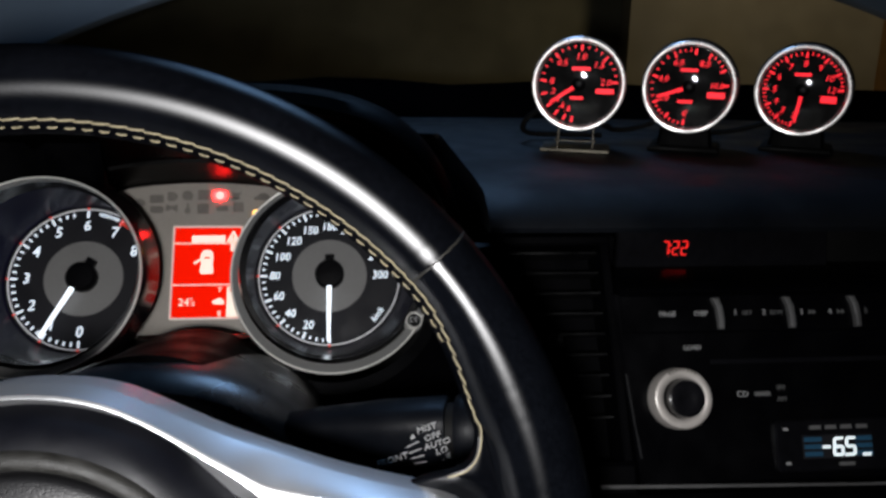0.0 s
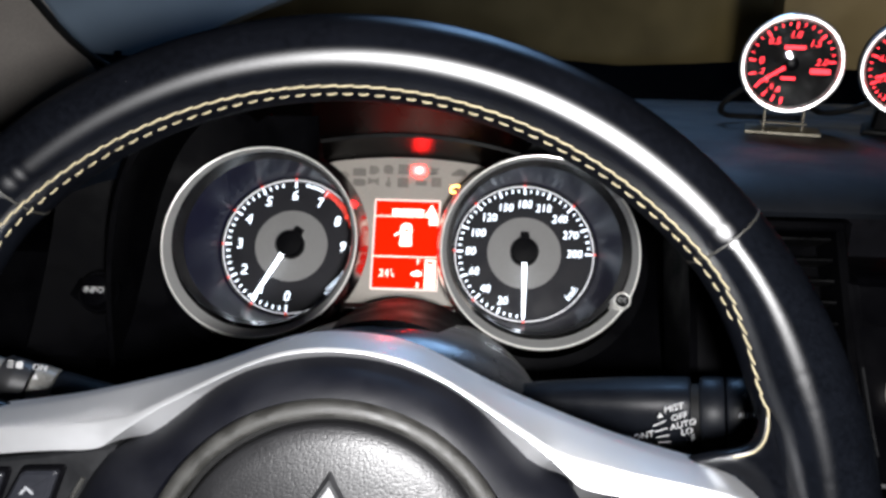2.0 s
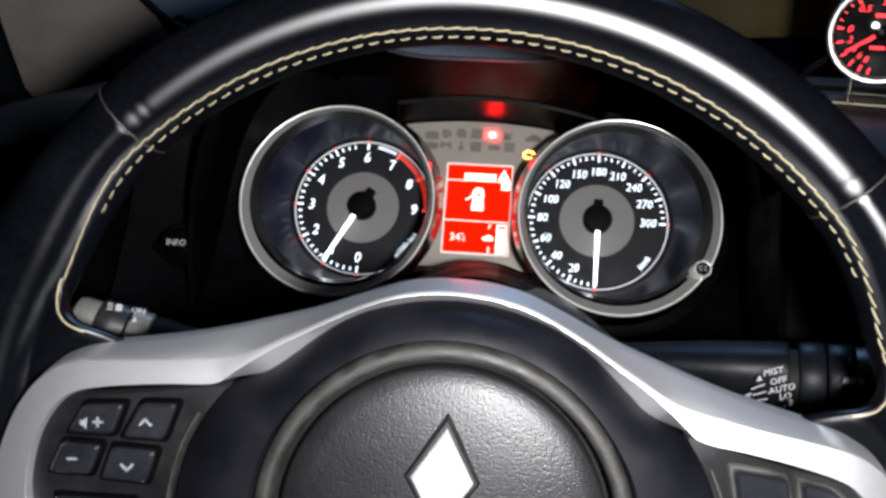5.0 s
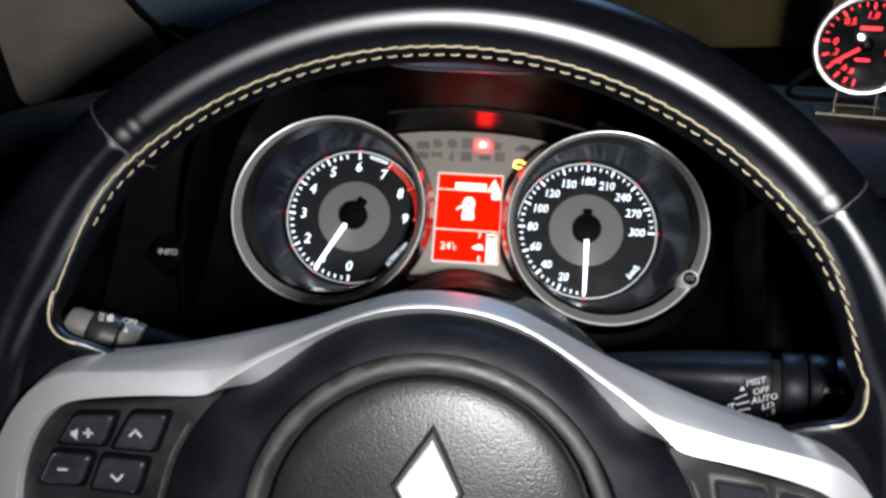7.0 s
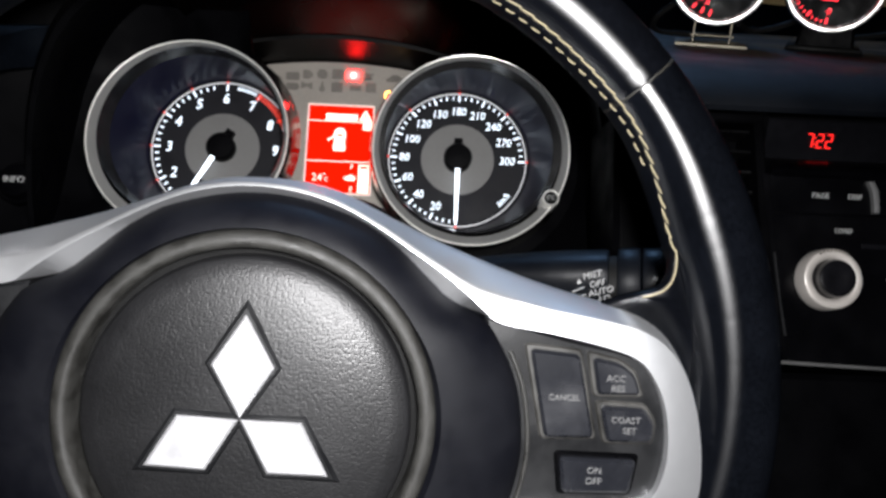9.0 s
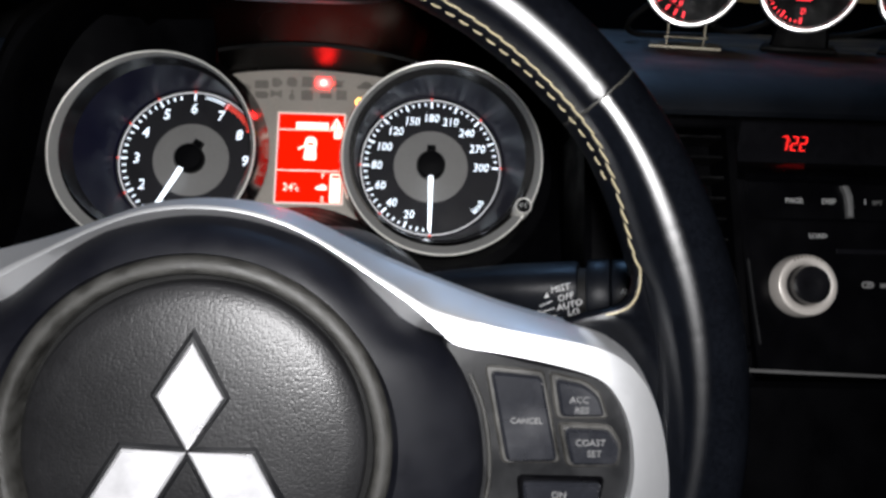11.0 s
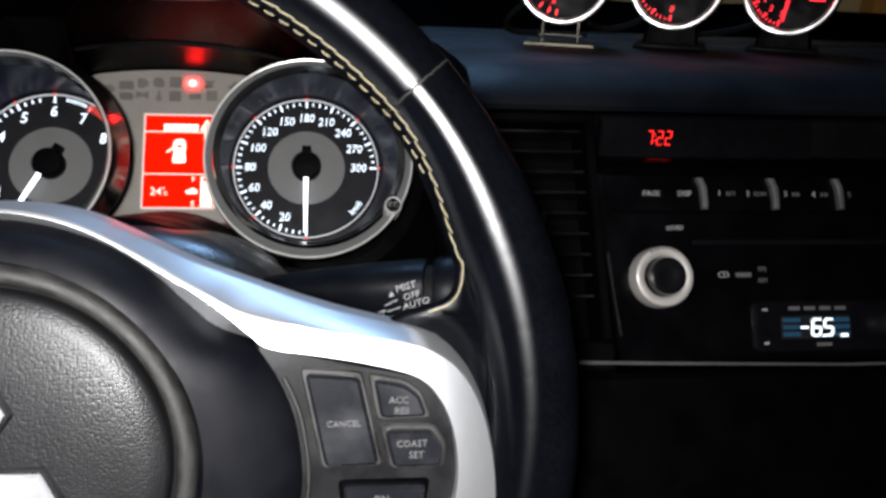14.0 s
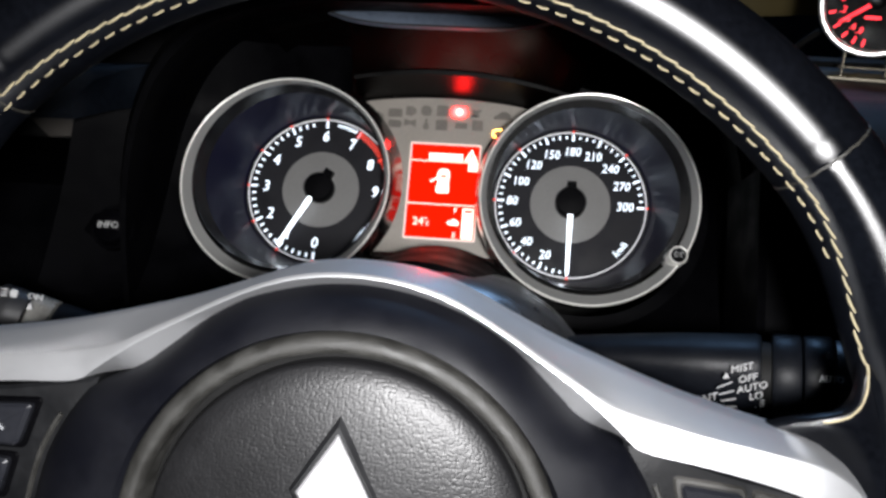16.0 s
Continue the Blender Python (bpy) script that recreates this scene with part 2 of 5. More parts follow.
def inset(outline, d):
    out, k = [], len(outline)
    for i in range(k):
        p, a, b = Vector(outline[i]), Vector(outline[i - 1]), Vector(outline[(i + 1) % k])
        e, g = (p - a).normalized(), (b - p).normalized()
        n = Vector((-e.y - g.y, e.x + g.x))
        n = n.normalized() if n.length > 1e-9 else Vector((0, 0))
        c = max(0.35, n.dot(Vector((-e.y, e.x))))
        out.append(tuple(p + n * d / c))
    return out


def ccw(outline):
    s = sum(a[0] * b[1] - b[0] * a[1] for a, b in zip(outline, outline[1:] + outline[:1]))
    return outline if s > 0 else outline[::-1]


def rounded(outline, r, n=4):
    """Round the corners of a 2D outline."""
    out, k = [], len(outline)
    for i in range(k):
        p, a, b = Vector(outline[i]), Vector(outline[i - 1]), Vector(outline[(i + 1) % k])
        d = min(r, (a - p).length * 0.45, (b - p).length * 0.45)
        s, e = p + (a - p).normalized() * d, p + (b - p).normalized() * d
        for j in range(n + 1):
            f = j / n
            out.append(tuple((1 - f) ** 2 * s + 2 * f * (1 - f) * p + f * f * e))
    return out


def slab(outline, z0, z1, edge=0.0008, bm=None):
    """A plate with a bevelled upper edge."""
    o = ccw([tuple(p) for p in outline])
    i = inset(o, edge)
    rings = [[(*p, z0) for p in o], [(*p, z1 - edge) for p in o], [(*p, z1) for p in i]]
    return loft(rings, True, (True, True), bm)


def box(x0, x1, y0, y1, z0, z1, edge=0.002, bm=None):
    return slab([(x0, y0), (x1, y0), (x1, y1), (x0, y1)], z0, z1, min(edge, (x1 - x0) / 3, (y1 - y0) / 3, (z1 - z0) / 2), bm)


def tube(path, r, n=10, closed=False, bm=None, flat=1.0):
    pts = [Vector(p) for p in path]
    rings, k = [], len(pts)
    up = None
    for i, p in enumerate(pts):
        a = pts[i - 1] if (i or closed) else p
        b = pts[(i + 1) % k] if (i < k - 1 or closed) else p
        d = (b - a).normalized()
        if up is None:
            up = Vector((0, 0, 1)) if abs(d.z) < 0.9 else Vector((1, 0, 0))
        s = d.cross(up).normalized()
        up = s.cross(d).normalized()
        rr = r(i / max(1, k - 1)) if callable(r) else r
        rings.append([tuple(p + s * rr * math.cos(2 * math.pi * j / n) + up * rr * flat * math.sin(2 * math.pi * j / n)) for j in range(n)])
    if closed:
        rings.append(rings[0])
    bm = loft(rings, True, (not closed, not closed), bm)
    if closed:
        bmesh.ops.remove_doubles(bm, verts=bm.verts, dist=1e-7)
    return bm


def resample(points, n):
    p = np.array(points, float)
    s = np.r_[0, np.cumsum(np.linalg.norm(np.diff(p, axis=0), axis=1))]
    u = np.linspace(0, s[-1], n)
    return np.stack([np.interp(u, s, p[:, k]) for k in range(p.shape[1])], 1)


def smooth_line(points, n, rounds=3):
    """Corner cutting, then even steps."""
    p = np.array(points, float)
    for _ in range(rounds):
        q = np.empty((2 * len(p) - 2, p.shape[1]))
        q[0::2], q[1::2] = 0.75 * p[:-1] + 0.25 * p[1:], 0.25 * p[:-1] + 0.75 * p[1:]
        p = np.vstack([p[:1], q, p[-1:]])
    return resample(p, n)


def lettering(text, size, x, y, z, bm=None, turn=0.0, slant=0.0, wide=1.0, thick=0.0002, bold=0.0):
    """Flat letters centred on (x, y)."""
    curve = bpy.data.curves.new("letters", "FONT")
    curve.body, curve.size, curve.align_x, curve.align_y, curve.extrude = text, size, "CENTER", "CENTER", thick
    curve.resolution_u = 2
    curve.offset = bold
    ob = bpy.data.objects.new("letters", curve)
    me = bpy.data.meshes.new_from_object(ob)
    bpy.data.objects.remove(ob)
    m = Matrix.Translation((x, y, z)) @ Matrix.Rotation(turn, 4, "Z") @ Matrix(((wide, slant, 0, 0), (0, 1, 0, 0), (0, 0, 1, 0), (0, 0, 0, 1)))
    me.transform(m)
    bm = bm or bmesh.new()
    bm.from_mesh(me)
    bpy.data.meshes.remove(me)
    return bm


def bar(bm, x, y, length, width, z, angle=0.0, thick=0.0003):
    """A thin raised bar centred on (x, y)."""
    c, s = math.cos(angle), math.sin(angle)
    o = [(x + a * length / 2 * c - b * width / 2 * s, y + a * length / 2 * s + b * width / 2 * c) for a, b in ((-1, -1), (1, -1), (1, 1), (-1, 1))]
    return loft([[(*p, z) for p in o], [(*p, z + thick) for p in o]], True, (True, True), bm)


SEGMENTS = {"0": "abcdef", "1": "bc", "2": "abged", "3": "abgcd", "4": "fgbc", "5": "afgcd", "6": "afgedc", "7": "abc", "-": "g"}


def digits(text, x, y, z, w, h, gap, bm=None, slant=0.12, weight=0.16):
    """Seven-segment figures from the left end x, centred on y."""
    bm = bm or bmesh.new()
    t = w * weight * 1.6
    for ch in text:
        for s in SEGMENTS.get(ch, ""):
            cx, cy, a = {"a": (0, h / 2, 0), "g": (0, 0, 0), "d": (0, -h / 2, 0), "f": (-w / 2, h / 4, 1), "b": (w / 2, h / 4, 1), "e": (-w / 2, -h / 4, 1), "c": (w / 2, -h / 4, 1)}[s]
            ln = (h / 2 if a else w) - t * 0.35
            bar(bm, x + w / 2 + cx + slant * cy, y + cy, ln, t, z, math.pi / 2 - slant if a else 0)
        x += w + gap
    return bm


# ---- setting: yard and cabin shell ----
def plain(name, bm, material, label, category, kind="structure", smooth=0):
    return tagged(part(name, bm, material, None, "", smooth), label, category, "", kind)


def block(name, x0, x1, y0, y1, z0, z1, material, label, category, edge=0.004):
    return plain(name, box(x0, x1, y0, y1, z0, z1, edge), material, label, category)


block("ground", -4, 5, -4, 4, -0.40, -0.30, CONCRETE, "grey concrete yard floor under the car", "floor")
block("wall_north_west", -4, -0.98, 2.50, 2.75, -0.30, 2.6, WALL_PALE, "dull grey-green plastered wall beside the shutter", "wall")
block("wall_north", -0.98, 1.0, 2.55, 2.75, -0.30, 2.6, WALL_DARK, "dark brown shutter wall ahead of the car", "wall")
block("wall_north_pale", 1.0, 5, 2.45, 2.75, -0.30, 2.6, WALL_PALE, "dull grey-green plastered wall ahead of the car", "wall")
block("wall_post", 1.90, 2.05, 2.38, 2.45, -0.30, 2.6, WALL_OCHRE, "ochre painted post on the wall", "post")
block("wall_west", -4.2, -4, -4, 2.75, -0.30, 2.6, WALL_PALE, "dull plastered side wall in the dark", "wall")
block("wall_east", 5, 5.2, -4, 2.75, -0.30, 2.6, WALL_PALE, "dull plastered side wall in the dark", "wall")
block("wall_south", -4.2, 5.2, -4.2, -4, -0.30, 2.6, WALL_PALE, "dull plastered rear wall in the dark", "wall")
block("ceiling", -4.2, 5.2, -4.2, 2.75, 2.6, 2.75, WALL_PALE, "plain grey garage ceiling", "ceiling")

block("cabin_floor", -0.52, 1.2, -1.6, 0.62, -0.02, 0.0, CARPET, "black carpet on the cabin floor", "carpet")
block("cabin_roof", -0.50, 1.18, -1.6, 0.02, 1.18, 1.21, LINING, "pale cloth headlining under the roof", "headlining")
block("cabin_rear", -0.52, 1.2, -1.65, -1.6, 0.0, 1.2, CARPET, "dark rear bulkhead of the cabin", "panel")
block("firewall", -0.52, 1.2, 0.62, 0.66, 0.0, 0.70, CARPET, "black firewall behind the dashboard", "panel")
block("door_left", -0.56, -0.52, -1.6, 0.60, 0.0, 0.74, PLASTIC, "black driver's door lining", "door")
block("door_right", 1.2, 1.24, -1.6, 0.60, 0.0, 0.74, PLASTIC, "black passenger door lining", "door")

block("door_frame", -0.60, -0.468, 0.30, 0.56, 0.60, 1.19, RUBBER, "black door frame and mirror corner", "door frame", 0.01)

# windscreen, raked back from the cowl
bm = bmesh.new()
rows = []
for k in range(13):
    x = -0.50 + 1.68 * k / 12
    bow = 0.10 * ((x - 0.34) / 0.84) ** 2
    rows.append([(x, 0.785 - bow, 0.738), (x, 0.05 - bow * 0.4, 1.19), (x, 0.055 - bow * 0.4, 1.194), (x, 0.790 - bow, 0.742)])
pane = plain("window_1", loft(rows, True, (True, True), bm), glass, "clear raked windscreen above the dashboard", "windscreen", smooth=40)
pane.visible_shadow = False

# cowl behind the dashboard
prof = [(0.64, 0.728), (0.66, 0.742), (0.70, 0.757), (0.75, 0.766), (0.78, 0.764), (0.80, 0.74), (0.80, 0.70), (0.64, 0.70)]
rows = []
for k in range(25):
    x = -0.52 + 1.74 * k / 24
    bow = 0.10 * ((x - 0.34) / 0.86) ** 2
    rows.append([(x, y - bow, z + 0.004 * math.sin(k * 1.7)) for y, z in prof])
plain("cowl", loft(rows, True, (True, True)), COWL, "black cowl strip below the windscreen", "cowl", smooth=40)

# raised bonnet, hinged at the cowl
bonnet = thing("bonnet", Matrix(), "blue-grey painted car bonnet, raised open", "bonnet")
rows = []
for k in range(41):
    x = -0.60 + 1.735 * k / 40
    edge = 0.943 - 0.36 * (x - 0.34) ** 2
    y0 = 0.86 - 0.06 * (x - 0.34) ** 2
    rows.append([(x, y0, edge), (x, y0 + 0.012, edge - 0.006), (x, y0 + 0.03, edge), (x, y0 + 0.22, edge + 0.42), (x, y0 + 0.42, edge + 0.70), (x, y0 + 0.40, edge + 0.70), (x, y0 + 0.20, edge + 0.42)])
part("bonnet_panel", loft(rows, True, (True, True)), BONNET, bonnet, "blue-grey painted panel", 50)
for x in (-0.435, 1.115):
    part("hinge", tube([(x, 0.77, 0.70), (x, 0.80, 0.72), (x, 0.835, 0.735), (x, 0.845, 0.76)], 0.008, 8), RUBBER, bonnet, "black hinge arm")

# driver's side pillar with its rubber seal
pil = thing("windscreen_pillar", Matrix(), "grey-beige cloth-covered windscreen pillar with black seal", "pillar", kind="structure")
low, high = Vector((-0.455, 0.58, 0.66)), Vector((-0.41, 0.00, 1.19))
sec = [(-0.006, -0.02), (0.004, -0.045), (0.04, -0.04), (0.10, 0.0), (0.115, 0.03), (0.09, 0.05), (-0.006, 0.05)]
rings = []
for k in range(15):
    f = k / 14
    c = low.lerp(high, f)
    s = 1.05 - 0.35 * f
    off = min(0.07, 0.28 * max(0.0, f - 0.13))
    rings.append([tuple(c + Vector((max(a * s, off + 0.01 * a) + 0.035 * (1 - f) ** 3, b * 0.75, b * 0.65))) for a, b in sec])
part("pillar_cover", loft(rings, True, (True, True)), PILLAR, pil, "grey-beige cloth pillar cover")
line = smooth_line([(-0.262, 0.50, 0.752), (-0.285, 0.49, 0.760), (-0.305, 0.46, 0.785), (-0.318, 0.42, 0.83), (-0.335, 0.30, 0.93), (-0.35, 0.0, 1.18)], 40)
part("seal", tube([tuple(p) for p in line], 0.0035, 8), RUBBER, pil, "black rubber windscreen seal")

# ---- dashboard ----
dash = thing("dashboard", Matrix(), "dark textured dashboard with padded top and binnacle", "dashboard")


def dash_profile(x):
    """The padded top from the cowl to its rounded front lip."""
    sag = 0.006 * math.cos((x - 0.34) * 2.2)
    dip = float(np.interp(x, [-0.47, -0.38, -0.28, -0.20], [-0.055, -0.036, -0.004, 0.0]))
    return [(y, z + dip) for y, z in [(0.66, 0.725), (0.655, 0.732), (0.60, 0.735), (0.45, 0.735 + sag * 0.3), (0.32, 0.734 + sag * 0.4), (0.24, 0.733 + sag * 0.4), (0.205, 0.731 + sag * 0.4),
            (0.192, 0.7275), (0.184, 0.7225), (0.181, 0.7185), (0.183, 0.7155), (0.22, 0.7145), (0.40, 0.700), (0.62, 0.700)]]


def dash_piece(x0, x1, n, cut=0.0):
    rows = []
    for k in range(n + 1):
        x = x0 + (x1 - x0) * k / n
        rows.append([(x, max(y, cut), z) for y, z in dash_profile(x)])
    return loft(rows, True, (True, True))


part("top_pad", dash_piece(-0.51, -0.176, 12), DASH, dash, "dark grained dash pad at the door")
part("top_pad", dash_piece(-0.176, 0.164, 12, 0.455), DASH, dash, "dark grained dash pad behind the binnacle")
part("top_pad", dash_piece(0.164, 1.19, 30), DASH, dash, "dark blue-black grained dash pad")

# hood over the instruments: an arched shell, open to the driver
def arch(y, half, top, base, n=48, power=3.8, cx=-0.006):
    out = []
    for i in range(n + 1):
        a = math.pi * i / n
        c, s = math.cos(a), math.sin(a)
        out.append((cx + half * math.copysign(abs(c) ** (2 / power), c), y - 0.03 * (1 - s), base + (top - base) * s ** (2 / power)))
    return out


outer = [arch(0.232, 0.164, 0.779, 0.60), arch(0.238, 0.167, 0.785, 0.60), arch(0.262, 0.169, 0.787, 0.60), arch(0.34, 0.172, 0.776, 0.60), arch(0.43, 0.182, 0.745, 0.60), arch(0.47, 0.188, 0.725, 0.60)]
inner = [arch(0.46, 0.162, 0.715, 0.60), arch(0.34, 0.162, 0.757, 0.60), arch(0.262, 0.162, 0.772, 0.60), arch(0.234, 0.162, 0.775, 0.60), outer[0]]
part("binnacle_hood", loft(outer + inner, False), PLASTIC, dash, "arched black instrument hood")

# lower fascia, driver's side and behind the wheel
part("fascia", box(-0.52, -0.190, 0.225, 0.40, 0.30, 0.665, 0.02), PLASTIC, dash, "black lower fascia")
part("knee_panel", box(-0.52, 0.62, 0.20, 0.30, 0.15, 0.56, 0.02), PLASTIC, dash, "black knee panel")
rows = []
for k in range(11):
    f = k / 10
    rows.append([(0.162 + 0.02 * f, 0.225 - 0.045 * f, 0.575 + 0.150 * (1 - 0.15 * f)), (0.166 + 0.030 * f, 0.235 - 0.045 * f, 0.55), (0.16 + 0.04 * f, 0.30, 0.55), (0.17 + 0.03 * f, 0.30, 0.70)])
part("binnacle_cheek", loft(rows, True, (True, True)), PLASTIC, dash, "black side cheek of the binnacle")

# steering column cover
col = thing("column_cover", axes((0.0, 0.125, 0.610), (1, 0, 0), (0, -0.969, 0.247)), "black plastic steering column cover", "column cover")


def shell_ring(w, su, sv, lo, hi, n=33):
    out = []
    for i in range(n):
        a = radians(lo + (hi - lo) * i / (n - 1))
        c, q = math.cos(a), math.sin(a)
        out.append((su * math.copysign(abs(c) ** 0.95, c), sv * math.copysign(abs(q) ** 0.95, q), w))
    return out


SHELL = ((-0.16, 0.070, 0.050), (-0.05, 0.081, 0.057), (0.015, 0.084, 0.059), (0.030, 0.081, 0.056), (0.036, 0.074, 0.050), (0.034, 0.066, 0.043), (0.0, 0.060, 0.040))
part("upper_shell", loft([shell_ring(w, su, sv, 1, 179) for w, su, sv in SHELL], False), COVER, col, "dark grey upper column shell")
part("lower_shell", loft([shell_ring(w, su, sv, 181, 359) for w, su, sv in SHELL], False), COVER, col, "dark grey lower column shell")
part("column_boss", lathe([(0.062, -0.10), (0.062, 0.010), (0.040, 0.020), (0.030, 0.034)], 48, caps=(False, True)), PLASTIC, col, "black column boss")

# ---- steering wheel ----
WHEEL = axes((0, 0, 0.64), (0.999, 0.010, -0.045), (0.021, -0.969, 0.247))
wheel = thing("steering_wheel", WHEEL, "black leather steering wheel with silver spokes and pale stitching", "steering wheel")
RIM, RIM_R = 0.1619, 0.0137


def rim_point(a, b, grow=1.0):
    """A point on the rim: a round the wheel, b round the tube, 0 outward, 90 degrees toward the driver."""
    ra, rb = RIM_R * grow, 0.0156 * grow
    th = math.degrees(math.atan2(math.sin(a), abs(math.cos(a))))
    swell = min(1.0, max(0.0, (44 - th) / 20)) * min(1.0, max(0.0, (th + 40) / 25))
    r = RIM + ra * math.cos(b) + 0.0048 * swell * swell * (3 - 2 * swell) * min(0.0, math.cos(b))
    return (r * math.cos(a), r * math.sin(a), -0.006 + rb * math.sin(b))


SEAMS = (radians(44.3), radians(135.3), radians(-60), radians(240))


creased = random.Random(5)
CREASES = [(radians(side + turn * creased.uniform(-30, 42)), creased.uniform(0.0003, 0.0011)) for side, turn in ((0, 1), (180, -1)) for _ in range(14)]
CREASES += [(radians(c), 0.007) for c in (46.2, 133.4, 131.9)]


def rim_swell(a):
    near = min(abs((a - s + math.pi) % (2 * math.pi) - math.pi) for s in SEAMS)
    folds = sum(d * math.exp(-(((a - c + math.pi) % (2 * math.pi) - math.pi) / 0.007) ** 2) for c, d in CREASES)
    return 1 - 0.011 * math.exp(-(near / 0.006) ** 2) - folds


STEPS = 1080
rings = []
for i in range(STEPS):
    a = 2 * math.pi * i / STEPS
    g = rim_swell(a)
    rings.append([rim_point(a, 2 * math.pi * j / 28, g) for j in range(28)])
rings.append(rings[0])
bm = loft(rings)
bmesh.ops.remove_doubles(bm, verts=bm.verts, dist=1e-7)
for f in bm.faces:
    c = f.calc_center_median()
    if math.atan2(c.y, abs(c.x)) < radians(44.5):
        f.material_index = 1
rim = part("rim", bm, LEATHER, wheel, "black leather rim, smooth at the top, grained at the grips")
rim.data.materials.append(GRIP)
for s in SEAMS:
    bm = bmesh.new()
    tube([rim_point(s + 0.0006 * math.sin(3 * j), 2 * math.pi * j / 40, 0.975) for j in range(40)], 0.0005, 6, True, bm)
    part("seam", bm, LEATHER_SEAM, rim, "dark leather seam")

# a cord along the inner edge, and short stitches beside it
bm = bmesh.new()
lo, hi, count = radians(24.2), radians(155.8), 68
for i in range(count):
    a0 = lo + (hi - lo) * i / count
    da = (hi - lo) / count
    fade = min(1.0, max(0.0, (math.degrees(min(a0, math.pi - a0)) - 26) / 14))
    high, low = 2.71 - 0.27 * fade, 2.92 - 0.21 * fade
    p = [rim_point(a0 + da * f, high + 0.045 * f, 1.000 + 0.018 * math.sin(math.pi * f)) for f in (-0.04, 0.12, 0.35, 0.6, 0.85, 1.03)]
    tube(p, lambda f: 0.00024 + 0.00008 * math.sin(math.pi * f), 6, False, bm)
    if min(a0, math.pi - a0) < radians(34):
        continue
    p = [rim_point(a0 + da * f, low + 0.04 * f, 1.0 + 0.022 * math.sin(math.pi * (f - 0.1) / 0.6)) for f in (0.10, 0.2, 0.4, 0.55, 0.70)]
    tube(p, 0.00025, 6, False, bm)
tagged(part("stitching", bm, THREAD, wheel, "pale cream thread stitching"), kind="stuff")


def mirror(points, side):
    return [(side * p[0], *p[1:]) for p in points]


# leather webs where the spokes run into the rim
LIP = smooth_line([(0.1120, 0.0385, -0.0040), (0.1170, 0.0418, 0.0000), (0.1212, 0.0436, 0.0030), (0.1256, 0.0450, 0.0042), (0.1292, 0.0470, 0.0040), (0.1318, 0.0506, 0.0030), (0.1328, 0.0560, 0.0014), (0.1324, 0.0602, 0.0002)], 25, 3)
EDGE = smooth_line([(0.1120, 0.0385), (0.1205, 0.0375), (0.1285, 0.0350), (0.1340, 0.0280), (0.1390, 0.0189), (0.1445, 0.0009), (0.1464, -0.018), (0.1440, -0.036)], 14, 2)
for side in (1, -1):
    rows = []
    lip = [Vector(p) for p in LIP]
    across_lip = []
    for k in range(25):
        d = lip[min(k + 1, 24)] - lip[max(k - 1, 0)]
        across_lip.append(Vector((-d.y, d.x, 0)).normalized())
    for off, w in ((-0.0040, -0.0090), (0.0004, -0.0070), (0.0015, -0.0042), (0.0014, -0.0018), (0.0009, -0.0004)):
        rows.append([(side * (p.x + n.x * off), p.y + n.y * off, p.z + w) for p, n in zip(lip, across_lip)])
    for s in range(14):
        g = s / 13
        left = Vector((*EDGE[s], -0.0040))
        right = Vector(rim_point(radians(24.5 - 38 * g), 2.72 + 0.1 * g, 0.99))
        row = []
        for k in range(25):
            f = k / 24
            bulge = lip[k] - lip[0].lerp(lip[24], f)
            p = left.lerp(right, f) + bulge * (1 - g) ** 2.2
            p.z -= 0.0035 * math.sin(math.pi * f) * g ** 0.7
            row.append((side * p.x, p.y, p.z))
        rows.append(row)
    web = part("grip_web", loft(rows, False), LEATHER, wheel, "black leather thumb rest", 70)
    bm = bmesh.new()
    for k in range(9, 24, 3):
        tube([(side * lip[j].x, lip[j].y, lip[j].z + 0.0003 + 0.0002 * (j - k) * (k + 3 - j) / 2) for j in range(k, k + 4)], 0.00034, 6, False, bm)
    part("thread", bm, THREAD, web, "pale cream thread")

